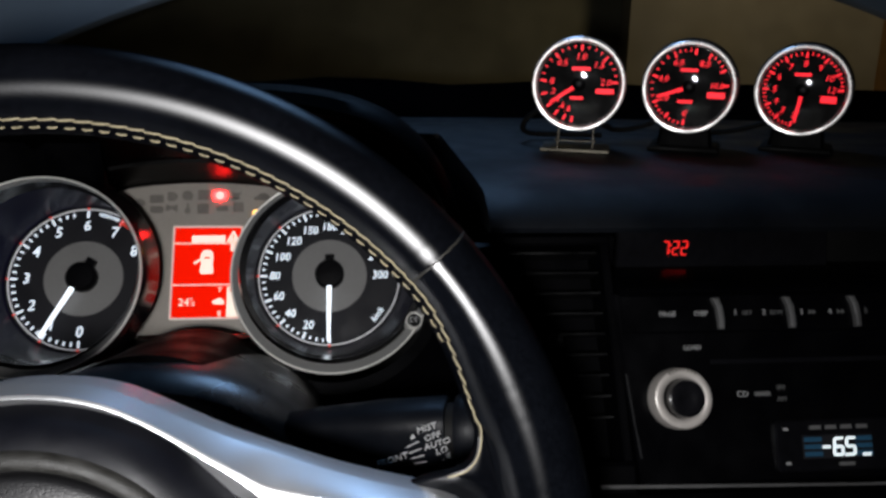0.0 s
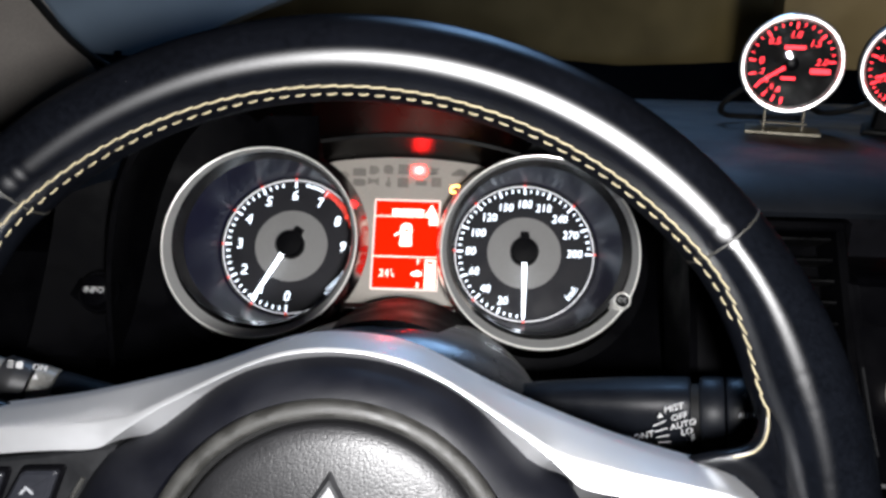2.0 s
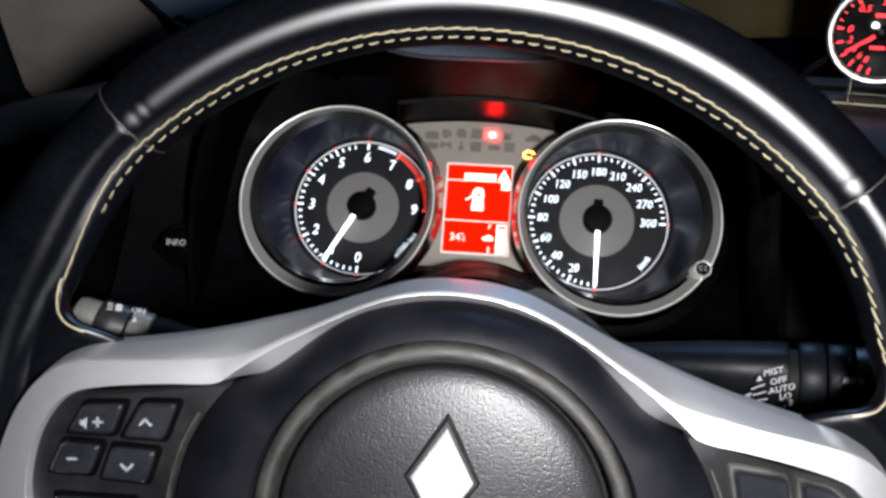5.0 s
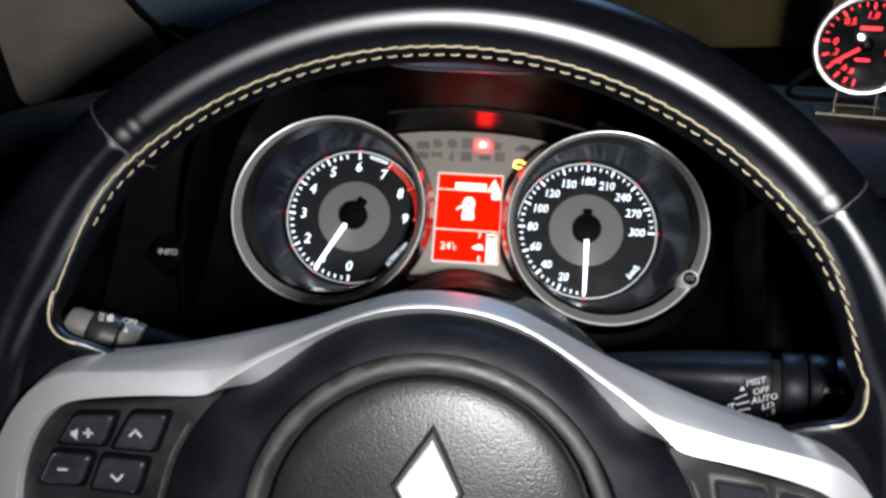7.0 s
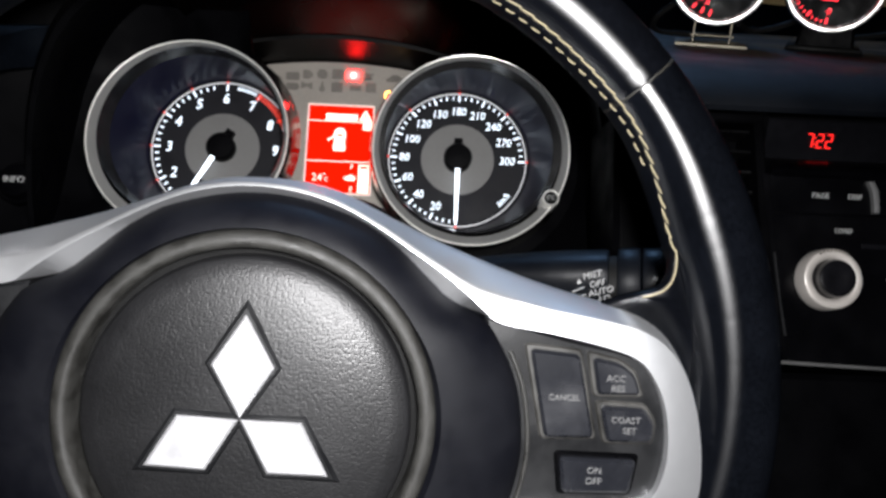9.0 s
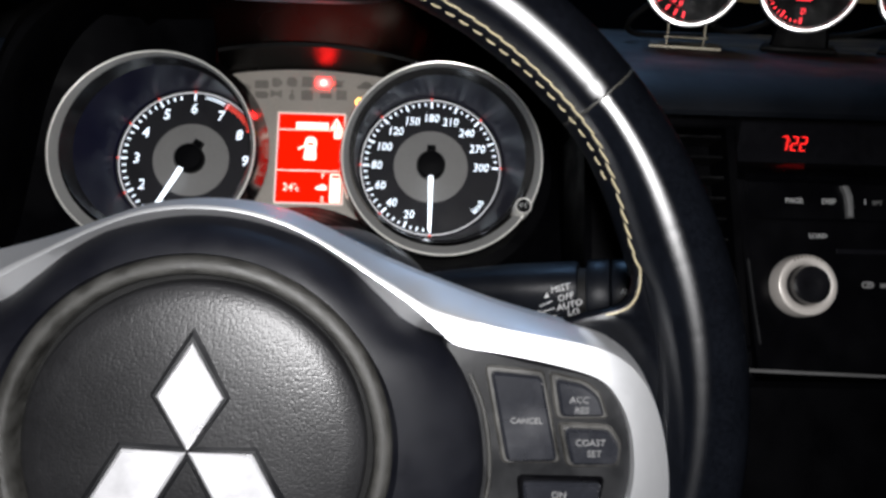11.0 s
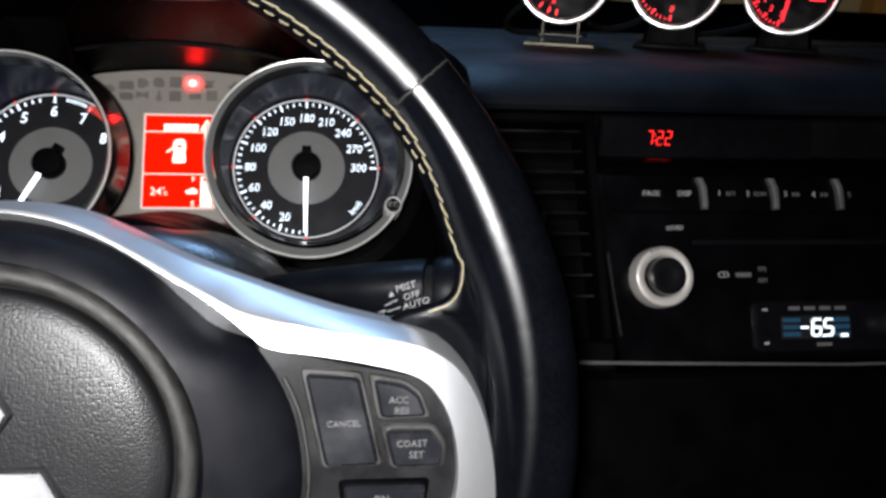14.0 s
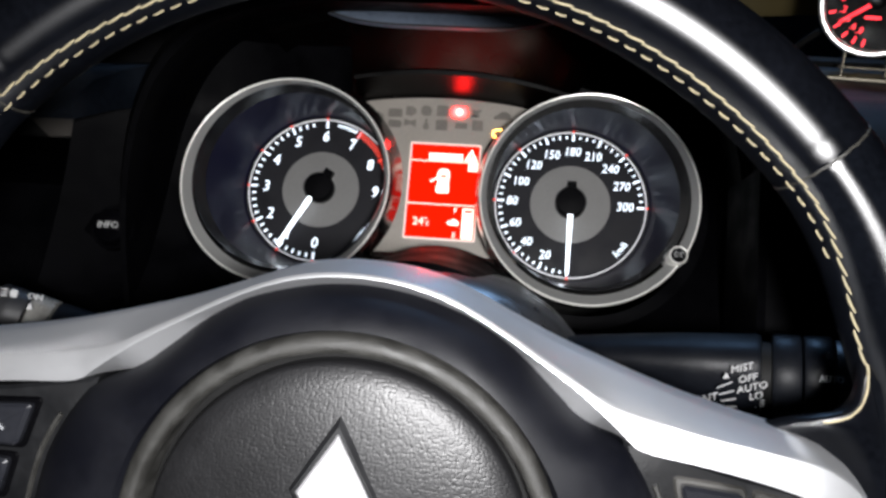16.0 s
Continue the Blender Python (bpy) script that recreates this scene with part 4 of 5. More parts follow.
for sign, (x, y, w, h) in enumerate(((-48, 50.2, 9, 6.5), (-36.3, 53, 9.5, 6.2), (-35.8, 45.2, 9.5, 5.2), (-25.8, 54.5, 7, 7), (-26, 46, 8, 6), (-15.6, 55.4, 7.5, 7), (-15.3, 46, 4.5, 7.5), (-4.6, 55.8, 8, 7.5), (-4.8, 46, 8, 7.5), (8.2, 46.2, 8, 7), (17.3, 55, 8, 6.5), (19, 46.8, 7.5, 7), (35.1, 54.2, 11, 6), (50.0, 53.0, 8, 6), (32.7, 30.5, 7, 9))):
    o = rounded([((x + w * a) / 1000, (y + h * b) / 1000) for a, b in SIGN_SHAPES[sign % len(SIGN_SHAPES)]], 0.0007, 3)
    part("symbol", slab(o, 0.0025, 0.0034, 0.0002), ICON_OFF, cluster)
brake = part("brake_lamp", lathe([(0.0035, 0.0025), (0.0035, 0.0036), (0.0033, 0.0038), (0.0026, 0.0038)], 32, 0.0064, 0.0552), BRAKE_LAMP, cluster, "lit red brake warning lamp")
part("lamp_core", lathe([(0.0026, 0.0030), (0.0026, 0.0038), (0.0004, 0.0039)], 28, 0.0064, 0.0552, (False, True)), LAMP_CORE, brake)
bm = bmesh.new()
for s in (-1, 1):
    tube([(0.0064 + s * 0.0042 * math.cos(a), 0.0552 + 0.0042 * math.sin(a), 0.0036) for a in [radians(-50 + 10 * i) for i in range(11)]], 0.0006, 6, False, bm)
part("lamp_arcs", bm, BRAKE_LAMP, brake)
bm = bmesh.new()
tube([(0.0332 + x / 1000, 0.0419 + y / 1000, 0.0036) for x, y in ((-3.6, -2), (-3.6, 1), (-2, 2.4), (2, 2.4), (2.4, 1), (3.8, 1), (3.8, -1.6), (2.2, -2.4), (-2.4, -2.4))], 0.0005, 6, True, bm)
part("engine_lamp", bm, AMBER_LAMP, cluster, "lit amber engine warning lamp")

# screen
SX, SY = -0.0006, 0.0006
frame_o = rounded([(SX - 0.0234, SY - 0.0325), (SX + 0.0234, SY - 0.0325), (SX + 0.0234, SY + 0.0325), (SX - 0.0234, SY + 0.0325)], 0.0012, 3)
screen = part("screen", slab(inset(ccw(frame_o), 0.0012), 0.002, 0.0036, 0.0002), SCREEN_RED, cluster, "lit red information screen")
o, i = ccw(frame_o), inset(ccw(frame_o), 0.0011)
part("screen_frame", loft([[(*p, 0.0025) for p in o], [(*p, 0.0042) for p in o], [(*p, 0.0042) for p in i], [(*p, 0.0025) for p in i]]), SCREEN_FRAME, screen, "pale lit screen frame")
Z = 0.0038


def screen_sign(name, bm, material=SCREEN_INK, label=""):
    return part(name, bm, material, screen, label)


def spot(x, y):
    return SX + x / 1000, SY + y / 1000


for v in (0.0200, -0.0090):
    screen_sign("screen_rule", bar(bmesh.new(), SX, SY + v, 0.0445, 0.0006, Z), SCREEN_INK, "thin pale rule across the screen")
screen_sign("word_bar", bar(bmesh.new(), *spot(0.6, 23.1), 0.0222, 0.0048, Z), SCREEN_INK, "pale unreadable word")
sign = screen_sign("warning_triangle", slab(rounded([spot(12.4, 20.9), spot(21.9, 20.9), spot(17.2, 29.4)], 0.0006), Z, Z + 0.0003, 0.0001), SCREEN_INK, "pale warning triangle")
bm = bar(bmesh.new(), *spot(17.2, 24.6), 0.0026, 0.0008, Z + 0.0004, math.pi / 2)
bar(bm, *spot(17.2, 22.2), 0.0008, 0.0008, Z + 0.0004)
part("mark", bm, SCREEN_RED, sign)
sign = screen_sign("page_sign", slab([spot(15.6, 14.2), spot(22.0, 14.2), spot(22.0, 19.6), spot(15.6, 19.6)], Z, Z + 0.0003, 0.0001))
part("mark", bar(bmesh.new(), *spot(18.9, 18.2), 0.0018, 0.0008, Z + 0.0004), SCREEN_RED, sign)
# car from above with one door ajar
body = [(-4.4, -1.4), (4.0, -1.4), (4.3, 1.0), (3.6, 6.4), (4.3, 9.6), (3.9, 13.0), (2.2, 15.2), (-2.0, 15.2), (-3.9, 13.2), (-4.6, 10.0), (-3.7, 6.6), (-4.6, 1.0)]
sign = screen_sign("door_ajar_sign", slab(rounded([spot(a, b) for a, b in body], 0.0012, 3), Z, Z + 0.0003, 0.0001), SCREEN_INK, "pale car sign with a door ajar")
part("mark", slab(rounded([spot(-2.0, 9.2), spot(2.1, 9.2), spot(1.5, 10.6), spot(-1.4, 10.6)], 0.0003), Z + 0.0003, Z + 0.0006, 0.0001), SCREEN_RED, sign)
screen_sign("door_leaf", bar(bmesh.new(), *spot(-6.2, 7.4), 0.0052, 0.0014, Z, radians(32)))
screen_sign("temperature", lettering("24", 0.0074, *spot(-14.2, -21.0), Z, lettering("c", 0.0058, *spot(-8.0, -21.6), Z, lettering("°", 0.0058, *spot(-9.4, -20.4), Z))), SCREEN_INK, "pale temperature reading")
screen_sign("letter", lettering("F", 0.0052, *spot(9.4, -12.6), Z))
screen_sign("letter", lettering("E", 0.0052, *spot(9.4, -29.0), Z))
bm = slab(rounded([spot(6.0, -22.4), spot(12.2, -22.4), spot(12.2, -19.4), spot(6.0, -19.4)], 0.0009), Z, Z + 0.0003, 0.0001)
slab([spot(4.0, -20.9), spot(6.2, -19.2), spot(6.2, -22.6)], Z, Z + 0.0003, 0.0001, bm)
bar(bm, *spot(9.2, -18.9), 0.0030, 0.0010, Z)
screen_sign("pump_sign", bm, SCREEN_INK, "pale fuel pump sign")
sign = screen_sign("fuel_bar", slab([spot(14.0, -31.0), spot(21.6, -31.0), spot(21.6, -10.6), spot(14.0, -10.6)], Z, Z + 0.0003, 0.0001), SCREEN_INK, "pale fuel level bar")
part("mark", bar(bmesh.new(), *spot(17.8, -12.9), 0.0046, 0.0016, Z + 0.0004), SCREEN_RED, sign)

# inside of the hood: glossy ceiling in two steps, and the smoked lens edge
def across(v, h, half, drop, n=25):
    return [(half * (2 * k / (n - 1) - 1) - 0.003, v - drop * (2 * k / (n - 1) - 1) ** 2, h) for k in range(n)]


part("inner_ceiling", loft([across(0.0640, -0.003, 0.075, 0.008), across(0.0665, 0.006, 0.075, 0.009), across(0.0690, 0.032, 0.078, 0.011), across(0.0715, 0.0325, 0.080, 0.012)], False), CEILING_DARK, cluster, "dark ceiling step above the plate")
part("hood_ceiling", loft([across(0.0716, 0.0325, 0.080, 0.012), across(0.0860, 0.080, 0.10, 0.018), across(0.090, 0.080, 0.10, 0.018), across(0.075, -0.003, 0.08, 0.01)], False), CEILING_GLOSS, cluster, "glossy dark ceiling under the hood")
low = [(0.0680 * (2 * k / 24 - 1) - 0.002, 0.0722 + 0.0085 * (2 * k / 24 - 1) ** 4) for k in range(25)]
lens = part("lens_edge", slab(low + [(0.0660, 0.088), (-0.0700, 0.088)], 0.086, 0.0905, 0.0008), LENS, cluster, "smoked lens edge under the hood, bluish reflected light in its colour")
part("lens_lip", tube([(x, v, 0.0908) for x, v in low], 0.0005, 6), SATIN_RING, lens, "thin grey lens lip")

# black surround outside the two tubes
def surround(e, lo, hi, edge, n=60):
    rings = [[], [], []]
    for k in range(n + 1):
        a = radians(lo + (hi - lo) * k / n)
        c, s = math.cos(a), math.sin(a)
        far = min((edge[0] if c < 0 else edge[1]) / max(abs(c), 1e-6), (edge[2] if s > 0 else edge[3]) / max(abs(s), 1e-6))
        rings[0].append((e[0] + 0.0630 * c, e[1] + 0.0630 * s, 0.052))
        rings[1].append((e[0] + 0.0700 * c, e[1] + 0.0700 * s, 0.050))
        rings[2].append((e[0] + far * c, e[1] + far * s, 0.060 + 0.02 * (far - 0.07) / 0.05))
    return loft(rings, False)


part("surround", surround(DIALS["rev_counter"][1], 60, 290, (0.125, 0.03, 0.085, 0.075)), PLASTIC, cluster, "black surround beside the rev counter")
part("surround", surround(DIALS["speedometer"][1], 250, 480, (0.03, 0.072, 0.062, 0.075)), PLASTIC, cluster, "black surround beside the speedometer")
part("lower_surround", slab([(-0.024, -0.100), (0.028, -0.100), (0.034, -0.053), (-0.034, -0.053)], 0.02, 0.045, 0.004), PLASTIC, cluster, "black lower surround")

# info push button on the driver's side
info = part("info_button", lathe([(0.0098, 0.080), (0.0098, 0.0935), (0.0090, 0.0955), (0.0060, 0.0962), (0.0010, 0.0964)], 40, -0.1712, -0.0543, (False, True)), PLASTIC_SMOOTH, cluster, "round black info button")
part("button_well", lathe([(0.0125, 0.086), (0.0122, 0.0905), (0.0102, 0.0900), (0.0100, 0.080)], 40, -0.1712, -0.0543), PLASTIC, info)
part("legend", lettering("INFO", 0.0052, -0.1712, -0.0543, 0.0966), PRINT, info, "pale legend")
# ---- add-on gauges on the dash top ----
def round_gauge(place, marks, words, needle, label, bracket):
    """A round add-on gauge turned to the driver; marks are (degrees, text, size)."""
    eye = Vector((0.07, -0.22, 0.775))
    g = thing("boost_gauge" if bracket else "pressure_gauge", axes(place, (1, 0, 0), eye - Vector(place)), label, "gauge", "gauges on the dash top")
    drop = place[2] - 0.7375
    part("housing", lathe([(0.004, -0.046), (0.024, -0.046), (0.0295, -0.040), (0.0312, -0.030), (0.0318, -0.004), (0.0310, -0.001)], 64, caps=(True, False)), GLOSS, g, "black gauge housing")
    part("bezel", lathe([(0.0318, -0.006), (0.0329, -0.004), (0.0332, 0.0), (0.0328, 0.0030), (0.0317, 0.0044), (0.0304, 0.0043), (0.0294, 0.0028), (0.0289, -0.003)], 96), ALLOY, g, "bright alloy bezel")
    face = part("face", lathe([(0.0300, -0.0045), (0.0300, -0.0030), (0.0006, -0.0030)], 64, caps=(False, True)), GAUGE_FACE, g, "black gauge face")
    bm = bmesh.new()
    for a, text, size in marks:
        x, y = on_dial((0, 0), 0.0252, a)
        bar(bm, x, y, 0.0042, 0.0013, -0.0028, radians(a))
        if text:
            x, y = on_dial((0, 0), 0.0190, a)
            lettering(text, size, x, y, -0.0027, bm, 0, 0.18, 1.0, bold=0.0)
    step = [m[0] for m in marks]
    for a, b in zip(step, step[1:]):
        for k in (1, 2, 3):
            t = a + (b - a) * k / 4
            if abs(b - a) > 24:
                x, y = on_dial((0, 0), 0.0262, t)
                bar(bm, x, y, 0.0022, 0.0007, -0.0028, radians(t))
    tagged(part("scale", bm, GAUGE_RED, face, "lit red scale and figures"), kind="stuff")
    for x, y, ln, w in words:
        part("word_bar", bar(bmesh.new(), x, y, ln, w, -0.0028), GAUGE_RED, face)
    d = Vector((math.cos(radians(needle)), math.sin(radians(needle))))
    s = Vector((-d.y, d.x))
    o = [s * 0.0014 - d * 0.003, d * 0.0235 + s * 0.0007, d * 0.0235 - s * 0.0007, -s * 0.0014 - d * 0.003]
    part("needle", slab([tuple(p) for p in o], -0.0018, -0.0010, 0.0002), GAUGE_RED, face, "lit red needle")
    part("needle_cap", lathe([(0.0046, -0.003), (0.0046, -0.0009), (0.0040, -0.0004), (0.0005, -0.0003)], 28, caps=(False, True)), PLASTIC_SMOOTH, face, "dark needle cap")
    dome = part("glass", lathe([(0.0298, 0.0006), (0.024, 0.0022), (0.016, 0.0032), (0.008, 0.0037), (0.0005, 0.0039)], 64, caps=(False, True)), glass, g, "clear domed gauge glass")
    dome.visible_shadow = False
    if bracket:
        part("base_plate", slab(rounded([(-0.0245, -drop - 0.0005), (0.0245, -drop - 0.0005), (0.0245, -drop + 0.0016), (-0.0245, -drop + 0.0016)], 0.0006), -0.030, 0.006, 0.0004), STEEL, g, "bright steel base plate")
        for x in (-0.0125, 0.0125):
            part("post", box(x - 0.0006, x + 0.0006, -drop + 0.0012, -0.029, -0.016, -0.004, 0.0004), STEEL, g, "steel bracket post")
        part("cross_bar", box(-0.0150, 0.0150, -drop + 0.0064, -drop + 0.0074, -0.006, 0.001, 0.0004), STEEL, g, "steel bracket cross bar")
    else:
        part("pod_back", lathe([(0.0332, -0.050), (0.0345, -0.040), (0.0345, -0.012), (0.0330, -0.008)], 64), GLOSS, g, "black gauge cup")
        part("foot", slab(rounded([(-0.020, -drop), (0.020, -drop), (0.017, -0.024), (-0.017, -0.024)], 0.004), -0.040, -0.006, 0.002), PLASTIC, g, "black gauge foot")
        part("foot_pad", slab(rounded([(-0.026, -drop - 0.0005), (0.026, -drop - 0.0005), (0.024, -drop + 0.003), (-0.024, -drop + 0.003)], 0.001), -0.046, 0.002, 0.001), RUBBER, g, "black foot pad")
    return g


round_gauge((0.2520, 0.345, 0.7845), [(262, "", 0), (249, ".8", 0.0056), (234, ".6", 0.0056), (217, ".4", 0.0056), (197, ".2", 0.0056), (176, "0", 0.0066), (130, "0.5", 0.0062), (88, "1.0", 0.0062), (45, "1.5", 0.0062), (4, "2.0", 0.0062)],
            [(0.001, 0.0108, 0.013, 0.0022), (-0.001, -0.0098, 0.009, 0.0018), (0.0185, -0.0045, 0.0125, 0.0032)], 214,
            "round boost gauge with bright bezel and lit red figures", True)
round_gauge((0.3335, 0.345, 0.7835), [(266, "0", 0.0066), (236, "", 0), (206, "2.0", 0.0060), (164, "4.0", 0.0060), (117, "6.0", 0.0060), (84, "", 0), (60, "8.0", 0.0060), (28, "", 0), (4, "10.0", 0.0056)],
            [(-0.001, 0.0120, 0.012, 0.0020), (-0.002, -0.0105, 0.0105, 0.0018), (0.0190, -0.0052, 0.0120, 0.0040)], 199,
            "round pressure gauge with bright bezel and lit red figures", False)
round_gauge((0.4190, 0.343, 0.7825), [(258, "2", 0.0062), (232, "3", 0.0062), (206, "4", 0.0062), (180, "5", 0.0062), (152, "6", 0.0062), (122, "7", 0.0062), (90, "8", 0.0062), (58, "9", 0.0062), (28, "10", 0.0062), (2, "12", 0.0062)],
            [(-0.001, 0.0112, 0.011, 0.0020), (0.0180, -0.0060, 0.0105, 0.0046)], 263,
            "round temperature gauge in a black cup with lit red figures", False)
for path in ([(0.285, 0.385, 0.752), (0.300, 0.40, 0.746), (0.318, 0.392, 0.75), (0.333, 0.39, 0.758)], [(0.345, 0.385, 0.755), (0.37, 0.40, 0.744), (0.40, 0.395, 0.748), (0.42, 0.385, 0.756)], [(0.235, 0.385, 0.765), (0.222, 0.395, 0.752), (0.228, 0.41, 0.742), (0.26, 0.42, 0.741), (0.29, 0.405, 0.742)]):
    tagged(part("gauge_cable", tube([tuple(p) for p in smooth_line(path, 18)], 0.0022, 8), RUBBER), "thin black cable behind the gauges", "cable", "gauge cables")

# ---- centre console ----
CONSOLE = tilted((0.2549, 0.1597, 0.6772), 25)
radio = thing("car_radio", CONSOLE, "black car radio with silver-ringed knob and white print", "radio")
part("faceplate", slab([(-0.0285, 0.0120), (0.30, 0.0120), (0.30, -0.0860), (-0.0185, -0.0860), (-0.0215, -0.060)], -0.03, -0.0012, 0.0015), PLASTIC_SMOOTH, radio, "black radio faceplate")
part("side_edge", tube([(-0.0240, -0.030, 0.0), (-0.0212, -0.055, 0.0), (-0.0188, -0.072, 0.0)], 0.0007, 6), SWITCH_PLATE, radio, "thin paler side edge")
part("upper_keys", slab([(-0.0250, 0.0105), (0.30, 0.0105), (0.30, -0.0100), (-0.0245, -0.0100)], -0.004, 0.0006, 0.0012), PLASTIC_SMOOTH, radio, "black key row")
for x in (0.0283, 0.0673, 0.1037, 0.140):
    part("key_divider", slab([(x - 0.0046, 0.0080), (x - 0.0014, 0.0080), (x + 0.0006, 0.0032), (x + 0.0010, -0.0040), (x + 0.0008, -0.0082), (x - 0.0018, -0.0082), (x - 0.0020, -0.0020), (x - 0.0026, 0.0034)], 0.0, 0.0042, 0.0006), DIVIDER, radio, "satin grey key divider")
for text, size, x, y, m in (("PAGE", 0.0038, 0.0, 0.0, PRINT), ("DISP", 0.0038, 0.018, 0.0, PRINT), ("1", 0.0043, 0.0368, 0.0002, PRINT), ("RPT", 0.0031, 0.0432, 0.0, PRINT_DIM), ("2", 0.0043, 0.0525, 0.0002, PRINT), ("RDM", 0.0031, 0.0592, 0.0, PRINT_DIM), ("3", 0.0043, 0.0733, 0.0, PRINT), ("4", 0.0043, 0.0892, 0.0, PRINT), ("5", 0.0043, 0.1095, 0.0, PRINT_DIM), ("LOAD", 0.0034, 0.0128, -0.0174, PRINT), ("CD", 0.0044, 0.0377, -0.0418, PRINT), ("FM", 0.0036, 0.0588, -0.0390, PRINT_DIM), ("AM", 0.0036, 0.0588, -0.0448, PRINT_DIM)):
    part("legend", lettering(text, size, x, y, 0.0010 if abs(y) < 0.01 else -0.0010), m, radio, "white print")
bm = bmesh.new()
for x in (0.0785, 0.0808, 0.0945, 0.0968):
    slab([(x - 0.001, -0.0012), (x + 0.001, 0.0), (x - 0.001, 0.0012)], 0.0006, 0.0011, 0.0001, bm)
part("arrow_marks", bm, PRINT_DIM, radio, "pale arrow marks")
part("word_bar", bar(bmesh.new(), 0.0485, -0.0418, 0.0085, 0.0022, -0.0012), PRINT_DIM, radio, "faint unreadable word")
part("disc_slot", slab([(0.022, -0.0262), (0.26, -0.0262), (0.26, -0.0235), (0.022, -0.0235)], -0.002, -0.0008, 0.0003), GLOSS, radio, "glossy slot line")
knob = part("volume_knob", lathe([(0.0096, -0.001), (0.0096, 0.0105), (0.0090, 0.0125), (0.0072, 0.0132), (0.0040, 0.0122), (0.0006, 0.0120)], 48, 0.0024, -0.0430, (False, True)), GLOSS, radio, "glossy black volume knob")
part("knob_ring", lathe([(0.0156, -0.001), (0.0153, 0.0062), (0.0146, 0.0078), (0.0134, 0.0083), (0.0110, 0.0076), (0.0099, 0.0062), (0.0098, 0.0)], 72, 0.0024, -0.0430), KNOB_RING, knob, "satin silver knob ring")
bm = bmesh.new()
for a in range(62, 119, 8):
    x, y = on_dial((0.0024, -0.0430), 0.0142, a)
    bar(bm, x, y, 0.0012, 0.0013, 0.0083, radians(a + 90))
part("ring_print", bm, ICON_OFF, knob, "dark unreadable ring print")

boost = thing("boost_controller", CONSOLE, "black boost controller with a white and blue readout", "controller")
part("case", slab(rounded([(0.0520, -0.0555), (0.1340, -0.0555), (0.1340, -0.0815), (0.0520, -0.0815)], 0.003), -0.0015, 0.0016, 0.001), GLOSS, boost, "black controller case")
part("readout", slab([(0.0660, -0.0632), (0.1040, -0.0632), (0.1040, -0.0752), (0.0660, -0.0752)], 0.0010, 0.0019, 0.0002), DIAL, boost, "dark readout window")
for k in range(3):
    for x0, ln in ((0.0715, 0.0095), (0.0990, 0.0090)):
        part("blue_bar", bar(bmesh.new(), x0, -0.0655 - 0.0036 * k, ln, 0.0022, 0.0019), LCD_BLUE, boost, "dim blue readout bar")
part("figures", digits("-65", 0.0762, -0.0693, 0.0020, 0.0046, 0.0082, 0.0020, None, 0.10, 0.16), LCD_WHITE, boost, "white lit figures")
bm = bmesh.new()
bar(bm, 0.0886, -0.0737, 0.0010, 0.0010, 0.0020)
for k in range(3):
    bar(bm, 0.0985 + 0.0016 * k, -0.0735, 0.0011, 0.0016, 0.0020)
part("point_marks", bm, LCD_WHITE, boost)
part("unlit_figure", digits("8", 0.0748, -0.0693, 0.0019, 0.0046, 0.0082, 0.002, None, 0.10, 0.16), LCD_BLUE, boost)
for k in range(4):
    part("maker_bar", bar(bmesh.new(), 0.0735 + 0.0085 * k, -0.0595, 0.0062, 0.0020, 0.0016), PRINT_DIM, boost, "dim maker's mark bar")
part("word_bar", bar(bmesh.new(), 0.0890, -0.0780, 0.0085, 0.0018, 0.0016), PRINT_DIM, boost)
for y in (-0.0600, -0.0770):
    part("side_mark", bar(bmesh.new(), 0.0575, y, 0.0026, 0.0012, 0.0016), PRINT, boost, "small white mark")
part("dial_knob", lathe([(0.0080, 0.0), (0.0080, 0.0085), (0.0070, 0.0100), (0.0006, 0.0102)], 36, 0.1260, -0.0680, (False, True)), SWITCH_PLATE, boost, "grey turning knob")

panel = thing("console_panel", CONSOLE, "black console panel with a bright trim line", "console")
part("lower_panel", slab([(-0.080, -0.0905), (0.30, -0.0905), (0.30, -0.30), (-0.080, -0.30)], -0.06, -0.002, 0.003), PLASTIC, panel, "black lower console")
part("trim_line", tube([(-0.0420, -0.0845, 0.0035), (0.0, -0.0858, 0.0030), (0.10, -0.0885, 0.0010), (0.30, -0.0885, 0.0)], lambda f: 0.0010 - 0.0003 * f, 8), DIVIDER, panel, "bright trim line")
part("side_panel", slab([(-0.105, 0.040), (-0.0835, 0.040), (-0.0735, -0.090), (-0.105, -0.090)], -0.06, -0.004, 0.003), PLASTIC, panel, "black panel beside the vent")
part("under_panel", slab([(-0.08, -0.0905), (-0.0195, -0.0905), (-0.0200, -0.074), (-0.074, -0.072)], -0.06, -0.003, 0.002), PLASTIC, panel, "black panel under the vent")

vent = thing("air_vent", CONSOLE, "black slatted air vent beside the radio", "air vent")
part("vent_back", slab([(-0.088, 0.040), (-0.026, 0.040), (-0.0195, -0.074), (-0.078, -0.074)], -0.06, -0.028, 0.001), PLASTIC, vent, "dark vent back")
part("vent_frame", slab([(-0.0325, 0.0410), (-0.0275, 0.0410), (-0.0215, -0.074), (-0.0262, -0.074)], -0.028, -0.003, 0.001), PLASTIC, vent, "black vent frame")
part("vent_top", slab([(-0.086, 0.0425), (-0.0275, 0.0425), (-0.0275, 0.0375), (-0.086, 0.0375)], -0.028, -0.002, 0.001), PLASTIC, vent, "black vent top edge")
